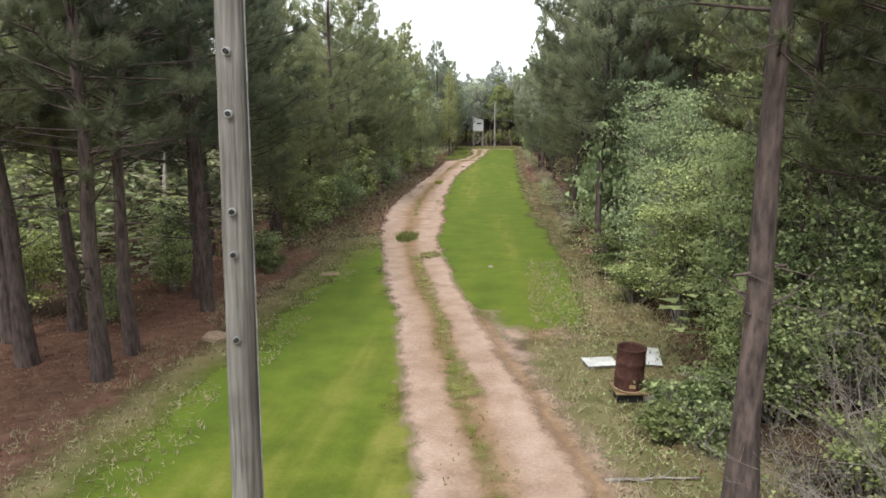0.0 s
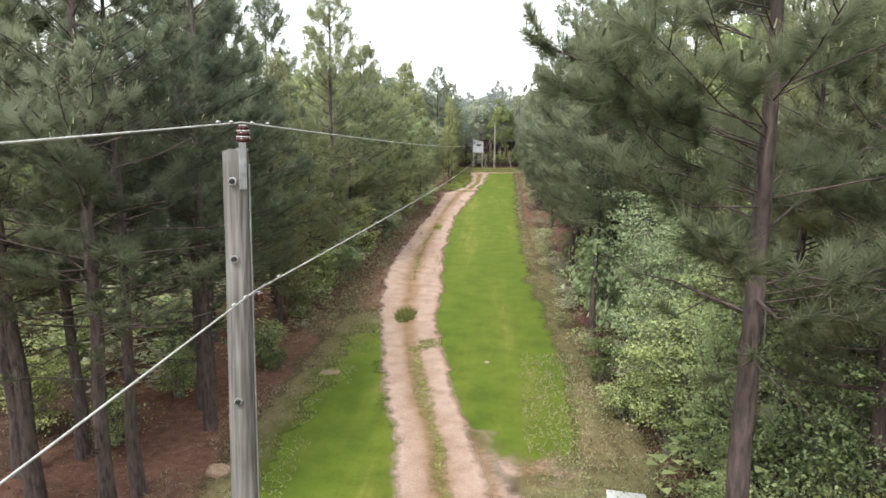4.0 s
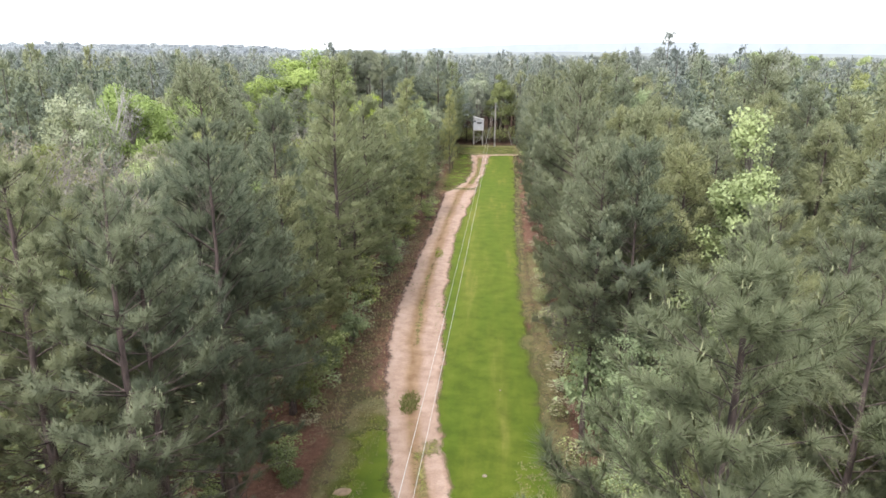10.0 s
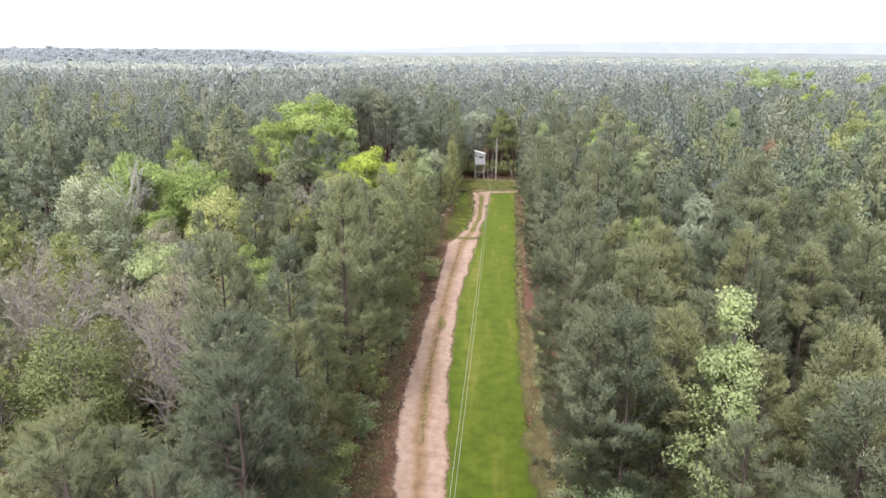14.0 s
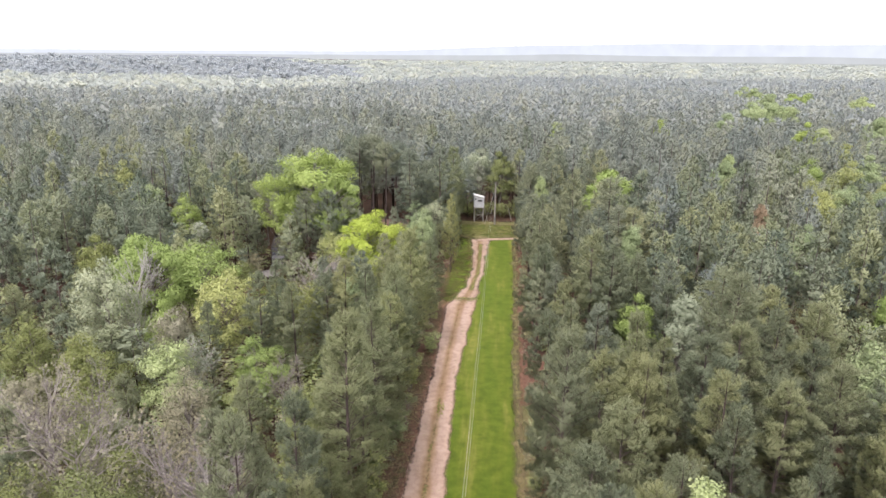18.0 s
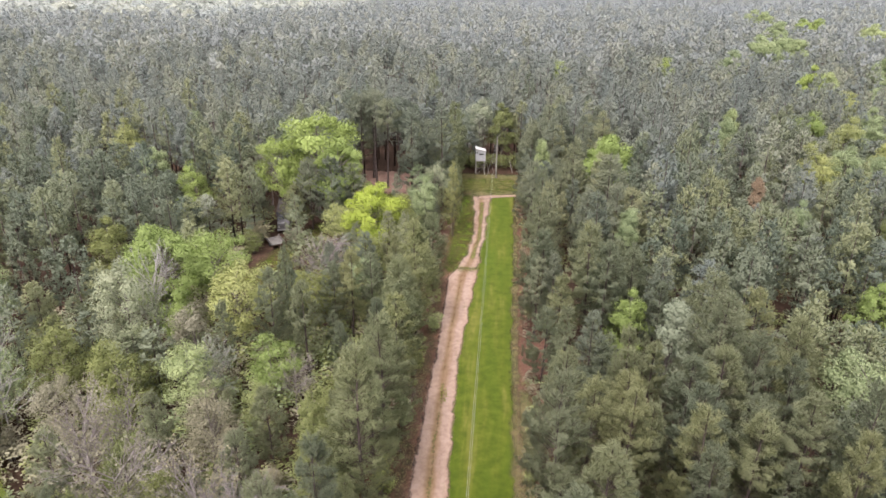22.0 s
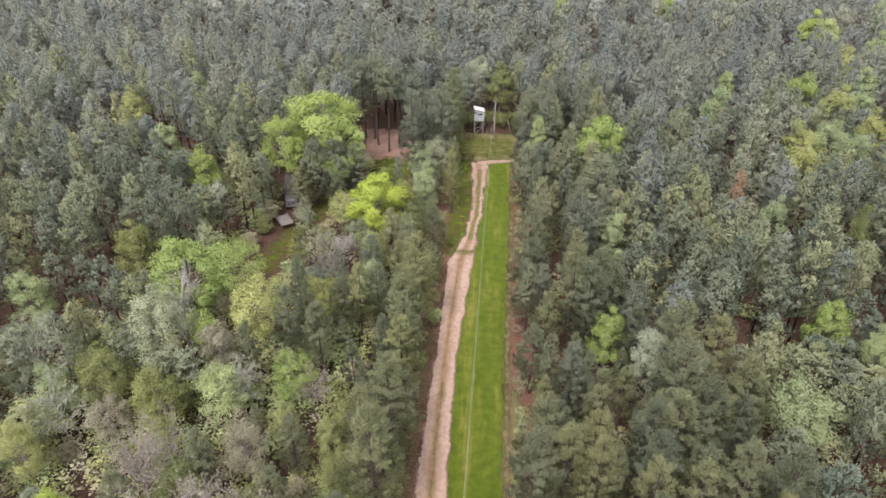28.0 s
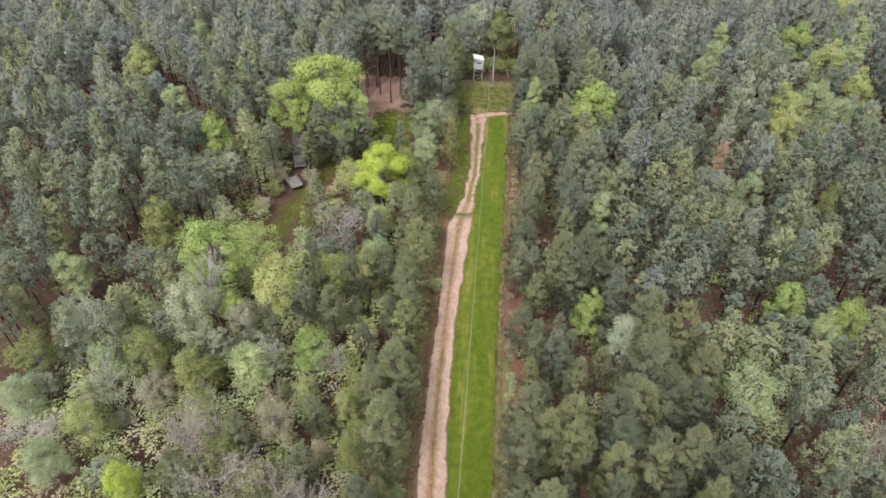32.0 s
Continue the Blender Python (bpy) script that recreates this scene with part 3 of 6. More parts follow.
def leafy_meshes(seed, height, reach, leaf, key, base=0.35, girth=0.16, clumps=70, per=55, shape=0.9, bark=None, gaps=0.0):
    """A broadleaf tree: trunk and limbs, and a crown of leaf clumps of uneven size over its outside."""
    rng = np.random.default_rng(seed)
    tv, tt, line = stem(height * 0.8, girth, rng, 0.9, 8, 8)
    zc, hh = height * (1 + base) / 2, height * (1 - base) / 2
    u = unit(rng.normal(size=(clumps, 3)) + np.array([0, 0, 0.15]))
    depth = rng.uniform(0.55, 1.0, (clumps, 1)) ** 0.7 * np.array([[0.93 + 0.42 * noise.noise((2.1 * q[0] + seed, 2.1 * q[1], 2.1 * q[2]))] for q in u])
    c = u * depth * np.array([reach, reach, hh])
    slim = 1 - (1 - shape) * np.clip((c[:, 2:3] / hh + 1) / 2, 0, 1) * 1.6
    c[:, :2] *= np.clip(slim, 0.12, 1)
    c[:, :2] += rng.normal(0, reach * 0.06, (clumps, 2))
    c[:, 2] += zc
    size = (reach + 0.6) * rng.uniform(0.155, 0.31, clumps) * (0.9 if clumps > 80 else 1.0)
    pts = unit(rng.normal(size=(clumps, per, 3))) * rng.uniform(0.45, 1.0, (clumps, per, 1))
    pts = c[:, None] + pts * size[:, None, None] * np.array([1, 1, 0.75])
    pts = pts.reshape(-1, 3)
    if gaps:
        kept = rng.random(len(pts)) > gaps
        pts = pts[kept]
    lv, lt = leaves_at(pts, leaf, rng, 0.6)
    home = np.repeat(c * np.array([0.80, 0.80, 1]) - np.array([0, 0, 0.3]) * size[:, None], per, axis=0)
    home = home if not gaps else home[kept]
    lv, lt, out = turned_out(lv, lt, home)
    zb = np.clip(c[:, 2] - rng.uniform(0.5, 2.5, clumps) - 0.25 * np.hypot(c[:, 0], c[:, 1]), height * base * 0.6, height * 0.78)
    root = np.column_stack([np.interp(zb, line[:, 2], line[:, 0]), np.interp(zb, line[:, 2], line[:, 1]), zb])
    knee = root * 0.5 + c * 0.5 + np.array([0, 0, 0.25])
    r0 = girth * rng.uniform(0.18, 0.4, clumps)
    v, t = joined((tv, tt), tubes(root, knee, r0, r0 * 0.6, 4), tubes(knee, c, r0 * 0.6, r0 * 0.2, 3))
    return mesh_of("trunk", v, t, [bark or BARK_GREY]), mesh_of("crown", lv, lt, [LEAVES[key]], facing=out)


def bare_meshes(seed, height, reach, girth=0.13, white=False, buds=None):
    """A leafless tree: forked limbs and a haze of fine twigs."""
    rng = np.random.default_rng(seed)
    tv, tt, line = stem(height * 0.75, girth, rng, 0.8, 7, 8)
    starts, ends, radii, tips, level = [], [], [], [], []
    grow = []
    for i in range(26):
        z = height * rng.uniform(0.25, 0.74)
        p = np.array([np.interp(z, line[:, 2], line[:, 0]), np.interp(z, line[:, 2], line[:, 1]), z])
        a = rng.uniform(0, 2 * math.pi)
        up = rng.uniform(0.5, 1.5)
        d = unit(np.array([math.cos(a), math.sin(a), up]))
        grow.append((p, d, min(reach * rng.uniform(0.5, 0.85), (height - z) * 0.9 + 0.6), girth * 0.35, 0))
    while grow:
        p, d, ln, r, k = grow.pop()
        q = p + d * ln
        starts.append(p), ends.append(q), radii.append((r, r * 0.55))
        if k < 3:
            for _ in range(4 if k == 0 else 3):
                f = rng.uniform(0.35, 1.0)
                nd = unit(d + rng.normal(0, 0.5, 3) + np.array([0, 0, 0.12]))
                grow.append((p + d * ln * f, nd, ln * rng.uniform(0.4, 0.62), r * 0.5, k + 1))
        else:
            tips.append(q)
    radii = np.array(radii)
    radii = np.maximum(radii, 0.009)
    v, t = joined((tv, tt), tubes(starts, ends, radii[:, 0], radii[:, 1], 3))
    trunk = mesh_of("trunk", v, t, [TWIGS_WHITE if white else TWIGS])
    crown = None
    if buds:
        lv, lt = leaves_at(np.array(tips) + rng.normal(0, 0.16, (len(tips), 3)), 0.13, rng, 0.4, 4)
        crown = mesh_of("crown", lv, lt, [LEAVES[buds]])
    return trunk, crown


TEMPLATES = {}


def plant(name, key, make, x, y, turn, scale, label, category, group="", z=0.0):
    """Stands a tree or shrub at (x, y): built once for each key, then copied."""
    m = Matrix.Translation((x, y, z)) @ Matrix.Rotation(turn, 4, "Z") @ Matrix.Diagonal((*scale, 1))
    if key in TEMPLATES:
        first = TEMPLATES[key]
        ob = first.copy()
        scene.collection.objects.link(ob)
        ob.matrix_basis = m
        for child in first.children:
            c = child.copy()
            scene.collection.objects.link(c)
            c.parent = ob
        return tagged(ob, label, category, group)
    ob = thing(name, m, label, category, group)
    trunk, crown = make()
    part("trunk", trunk, None, ob)
    if crown:
        part("crown", crown, None, ob)
    TEMPLATES[key] = ob
    return ob


# ---- ground ----
def line_at(y, points):
    ys, xs = zip(*points)
    return float(np.interp(y, ys, xs))


TRACK_L = [(-50, 3.0), (-12, 0.9), (5, -0.5), (9, -1.2), (12.8, -1.9), (18.3, -2.97), (22.8, -4.0), (27, -4.85), (31, -5.65), (35, -6.3), (39, -6.8), (46, -7.05),
           (56, -7.1), (67, -7.0), (78, -7.2), (84.4, -7.3), (86.8, -6.7), (89, -6.1), (94, -5.4), (98, -4.95), (104.5, -5.1), (111, -5.3), (116, -5.8), (119, -6.2)]
TRACK_R = [(-50, 7.0), (-12, 4.6), (5, 2.2), (9, 1.4), (13, 0.5), (15.4, -0.1), (17.6, -0.55), (22.2, -1.57), (27, -2.47), (31, -3.0), (36, -3.2), (43.5, -3.85), (50, -4.2),
           (56, -4.3), (62, -4.5), (69, -4.3), (78, -3.85), (84.8, -3.65), (90, -3.05), (95, -3.0), (100, -2.6), (107, -2.6), (111, -2.5), (116, -2.3), (119, -2.0)]
TURF_R = [(15, 1.5), (21, 2.5), (26, 2.5), (32, 2.1), (40, 1.75), (55, 1.45), (70, 1.35), (90, 1.6), (122, 1.6)]


def track_l(y):
    return line_at(y, TRACK_L)


def track_r(y):
    return line_at(y, TRACK_R)


def strip(name, y0, y1, left, right, z, material, label, across=10, step=0.6, soft=0.6, full=1.0, wobble=0.25, swell=0.0, seed=1):
    """A sheet of turf, sand or straw between two lines; its rim thins out over soft metres."""
    ys = np.arange(y0, y1 + step / 2, step)
    rows, rims, lanes = [], [], []
    for y in ys:
        a = left(y) - soft * 0.5 + wobble * noise.noise((y * 0.35, seed, 0.0))
        b = right(y) + soft * 0.5 + wobble * noise.noise((y * 0.35, seed, 7.0))
        for i in range(across + 1):
            f = i / across
            x = a + (b - a) * f
            edge = min(x - a, b - x, (y - y0) * 0.6, (y1 - y) * 0.6)
            lift = swell * (noise.noise((x * 1.1, y * 0.35, seed)) + 0.6 * noise.noise((x * 3.0, y * 1.2, seed)) + 1.0) * min(1.0, max(0.0, edge / 0.4))
            rows.append((x, y, z + lift))
            lanes.append(f)
            rims.append(full * min(1.0, max(0.0, edge / soft)))
    w = across + 1
    quads = [(k * w + i, k * w + i + 1, (k + 1) * w + i + 1, (k + 1) * w + i) for k in range(len(ys) - 1) for i in range(across)]
    ob = new(name, mesh_of(name, rows, quads, [material], rim=rims, across=lanes))
    return tagged(ob, label, name.replace("_", " "), kind="structure")


edges = np.array([-4700, -2500, -1200, -500, -200, -80, -30, 0, 30, 80, 200, 500, 1200, 2500, 4700], float)
gv = [(x, y, 0.0) for y in edges for x in edges]
gq = [(j * 15 + i, j * 15 + i + 1, (j + 1) * 15 + i + 1, (j + 1) * 15 + i) for j in range(14) for i in range(14)]
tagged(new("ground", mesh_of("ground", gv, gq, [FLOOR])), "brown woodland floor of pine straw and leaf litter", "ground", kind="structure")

strip("straw_verge", -50, 122, lambda y: -12.5, lambda y: track_l(y), 0.006, STRAW, "reddish pine straw under the wood's edge", 16, 0.8, 1.2, seed=2)
strip("straw_verge", 14, 122, lambda y: 1.8, lambda y: 5.6, 0.006, STRAW, "reddish pine straw and dry twigs beside the turf", 8, 0.8, 1.0, seed=3)
strip("weedy_verge", -50, 24, lambda y: 0.4 + max(0, 14 - y) * 0.06, lambda y: 4.3 + max(0, -y) * 0.08, 0.012, VERGE, "dry sandy verge with sparse weeds", 10, 0.6, 1.2, seed=4)
strip("weedy_verge", 16, 60, lambda y: 1.9, lambda y: 3.6, 0.016, VERGE, "weedy verge between turf and brush", 6, 0.6, 1.0, 0.7, seed=25)
strip("weedy_verge", 26, 122, lambda y: -9.6 + 0.5 * math.sin(y * 0.2), lambda y: track_l(y), 0.012, VERGE, "thin dry grass between track and wood", 8, 0.6, 1.6, 0.5, seed=5)
strip("weedy_verge", -50, 33, lambda y: -7.6, lambda y: -4.0, 0.016, VERGE, "thin weedy grass along the straw", 12, 0.6, 1.6, 0.8, seed=19)
strip("turf", -50, 31, lambda y: -6.3, lambda y: track_l(y) + 0.35, 0.020, TURF, "bright green mown grass beside the track", 16, 0.5, 2.6, wobble=0.5, seed=6)
strip("turf", 15.5, 121, lambda y: track_r(y) - 0.6, lambda y: line_at(y, TURF_R), 0.020, TURF, "long strip of bright green mown grass", 16, 0.5, 1.0, wobble=0.3, seed=7)
strip("weedy_verge", 22, 119, lambda y: line_at(y, TURF_R) - 0.35, lambda y: line_at(y, TURF_R) + 0.9, 0.025, VERGE, "tan fringe along the turf", 6, 0.5, 1.0, 0.62, wobble=0.7, seed=28)
strip("weedy_verge", 117, 134, lambda y: -10, lambda y: 3.0, 0.012, VERGE, "dry weedy ground round the hunting blind", 12, 0.8, 1.8, seed=16)
strip("turf", 118.5, 132.5, lambda y: -9.5, lambda y: 2.4, 0.016, TURF, "thin green grass round the foot of the hunting blind", 14, 0.6, 2.0, 0.46, seed=8)
strip("turf", 76, 122, lambda y: line_at(y, [(76, -37), (90, -35), (103, -31), (110, -23), (122, -24)]),
      lambda y: line_at(y, [(76, -31), (90, -29.5), (103, -25), (110, -18), (122, -20)]), 0.016, TURF, "overgrown grassy lane in the wood", 8, 0.8, 2.4, 0.46, seed=9)
strip("rut_grass", 84, 121, lambda y: -8.6, lambda y: track_r(y), 0.0240, TURF, "thin grass beside the track", 8, 0.6, 1.6, 0.52, seed=27)
strip("turf", 98, 121, lambda y: -23.8 - 0.07 * (y - 99), lambda y: -15.5, 0.020, TURF, "thin grass of the lane's end under the tall pines", 8, 0.8, 2.2, 0.56, seed=33)
strip("straw_verge", 112, 134, lambda y: -31, lambda y: -17, 0.010, CLAY, "bare pinkish ground and straw under tall pines", 10, 0.8, 2.0, seed=10)
strip("straw_verge", 70.5, 78.5, lambda y: 2.6, lambda y: 8.0, 0.012, STRAW, "reddish bare straw in a gap of the wood", 8, 0.6, 1.4, seed=31)
strip("straw_verge", 33, 43, lambda y: -29, lambda y: -23, 0.012, STRAW, "reddish bare straw under the leafy trees", 8, 0.6, 1.8, seed=32)
strip("dirt_track", 86.5, 119.5, track_l, lambda y: track_r(y) - 0.2, 0.030, SAND, "broken sandy ruts in thin grass", 10, 0.4, 0.9, 0.72, wobble=0.5, seed=26)
strip("dirt_track", -50, 88, track_l, track_r, 0.026, SAND, "pale sandy two-rut dirt track", 20, 0.4, 0.9, wobble=0.25, swell=0.03, seed=12)


def bend(f):
    return 117.3 + 2.6 * f ** 0.6


spur = []
rim = []
for i in range(25):
    f = i / 24
    for j in range(5):
        spur.append((-5.6 + 8.4 * f, bend(f) + (j - 2) * (0.75 - 0.35 * f), 0.034))
        rim.append((0.0, 0.7, 1.0, 0.7, 0.0)[j] * min(1.0, f * 6, (1 - f) * 6 + 0.3))
tagged(new("dirt_track", mesh_of("dirt_track", spur, [(i * 5 + j, i * 5 + j + 1, i * 5 + j + 6, i * 5 + j + 5) for i in range(24) for j in range(4)], [SAND], rim=rim, across=[0.3] * len(rim))),
       "pale sandy spur that turns off behind the trees", "dirt track", kind="structure")

strip("dirt_track", -8, 20, lambda y: track_r(y) - 0.5, lambda y: track_r(y) + 1.0 - 0.02 * y, 0.0245, SAND, "sandy fan thrown out beside the track", 8, 0.4, 1.3, 0.75, seed=17)
strip("dirt_track", 15.2, 18.6, lambda y: -0.2, lambda y: 2.2, 0.036, SAND, "bare sandy patch where the turf begins", 8, 0.3, 1.0, 0.62, seed=18)

# grass that grows between the ruts
def lane_at(f):
    return lambda y: track_l(y) + f * (track_r(y) - track_l(y))


strip("rut_grass", -2, 15, lane_at(0.33), lane_at(0.54), 0.095, RUT_TURF, "sparse grass between the ruts", 6, 0.4, 0.5, 0.50, seed=13)
strip("rut_grass", 12, 27.0, lane_at(0.38), lane_at(0.66), 0.100, RUT_TURF, "uneven grass between the ruts", 6, 0.4, 0.5, 0.54, seed=20)
strip("rut_grass", 25.4, 27.8, lane_at(0.62), lane_at(1.0), 0.105, RUT_TURF, "grass grown across the track", 6, 0.4, 0.6, 0.6, seed=21)
strip("rut_grass", 37, 60, lane_at(0.42), lane_at(0.58), 0.095, RUT_TURF, "thin grass between the ruts", 4, 0.4, 0.5, 0.5, seed=14)
strip("rut_grass", 60, 84, lane_at(0.40), lane_at(0.52), 0.098, RUT_TURF, "thin grass between the ruts", 4, 0.4, 0.5, 0.42, seed=22)
strip("rut_grass", 85.2, 89.2, lane_at(-0.05), lane_at(1.05), 0.100, RUT_TURF, "grass grown across the track", 8, 0.4, 0.9, 0.47, seed=23)
strip("rut_grass", 90, 116, lane_at(0.33), lane_at(0.66), 0.095, RUT_TURF, "thin grass between the ruts", 5, 0.4, 0.6, 0.58, seed=15)

# far ridges: self-lit backdrop walls with distance haze put into their colour
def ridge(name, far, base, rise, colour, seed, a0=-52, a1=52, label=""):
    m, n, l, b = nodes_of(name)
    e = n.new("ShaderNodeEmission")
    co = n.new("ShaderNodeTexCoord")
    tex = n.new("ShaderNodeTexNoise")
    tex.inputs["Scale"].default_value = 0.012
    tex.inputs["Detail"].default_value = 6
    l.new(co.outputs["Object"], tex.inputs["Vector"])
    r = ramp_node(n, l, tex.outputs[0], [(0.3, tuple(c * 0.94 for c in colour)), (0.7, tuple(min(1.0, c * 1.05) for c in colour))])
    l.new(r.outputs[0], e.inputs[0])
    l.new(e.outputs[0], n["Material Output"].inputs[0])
    verts, quads = [], []
    steps = 420
    for i in range(steps + 1):
        a = radians(a0 + (a1 - a0) * i / steps)
        h = base(math.degrees(a)) + rise * noise.noise((i * 0.03, seed, 0)) + rise * 0.12 * noise.noise((i * 0.5, seed, 3))
        x, y = far * math.sin(a - radians(5)), far * math.cos(a - radians(5))
        verts += [(x, y, -2.0), (x, y, max(3.0, h))]
        if i:
            quads.append((2 * i - 2, 2 * i, 2 * i + 1, 2 * i - 1))
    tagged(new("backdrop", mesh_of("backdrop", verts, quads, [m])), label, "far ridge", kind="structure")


ridge("haze_blue_far_ridge", 4500, lambda a: 30 + 62 / (1 + math.exp(-(a - 2) / 4)), 9, (0.60, 0.66, 0.72), 21, label="far ridge, self-lit backdrop painted haze-blue")
ridge("haze_grey_left_ridge", 2400, lambda a: 15 - 26 / (1 + math.exp(-(a + 9) / 2.5)), 4, (0.31, 0.335, 0.375), 22, -50, 0, label="wooded ridge in the distance, self-lit backdrop greyed for haze")
ridge("haze_pale_valley_woods", 1800, lambda a: 11 + 4 / (1 + math.exp(-(a - 3) / 3)), 3, (0.40, 0.435, 0.42), 23, label="woods in the distance, self-lit backdrop paled for haze")
ridge("haze_pale_far_woods", 2900, lambda a: 18 + 8 / (1 + math.exp(-(a - 3) / 3)), 5, (0.47, 0.51, 0.52), 24, label="woods farther off, self-lit backdrop paled more for haze")

# ---- the plan of the woods ----
LANE = [(76, -34), (90, -32.5), (103, -28.5), (110, -21), (130, -22)]


def left_edge(y):
    return -9.2 + 0.7 * noise.noise((y * 0.12, 5.0, 0))


def right_edge(y):
    return 3.3 + 0.35 * noise.noise((y * 0.12, 9.0, 0)) - 0.004 * y


def open_ground(x, y):
    """Where no pine stands: the clearing, the lane, round the vehicle, and the leafy stand."""
    if y < 134 and left_edge(y) < x < right_edge(y) or (y < 5 and x < 7) or y < -5:
        return True
    if 76 < y < 132 and abs(x - line_at(y, LANE)) < 3.4:
        return True
    if y < 25 and 2.5 < x < 6.6:
        return True
    if 71.5 < y < 78 and 0 < x < 8.5:
        return True
    if 96 < y < 110 and -40 < x < -31:
        return True
    if 98 < y < 131 and -27.5 < x < -16.8:
        return True
    if 60 < y < 110 and x < -14:      # low growth on the near side of the lane
        d = math.hypot(x, y)
        for k in (4, 8, 11):
            px, py = x * (1 + k / d), y * (1 + k / d)
            if 74 < py < 112 and abs(px - line_at(py, LANE)) < 2.6:
                return True
    if 72 < y < 100 and abs(x - line_at(y, LANE)) < 5.0:
        return True
    return False


def leafy_stand(x, y):
    """The low, mixed hardwood corner left of the track."""
    return -52 < x < -13 and 20 < y < 74 and (x + 13) * -1 > (y - 66) * 0.8


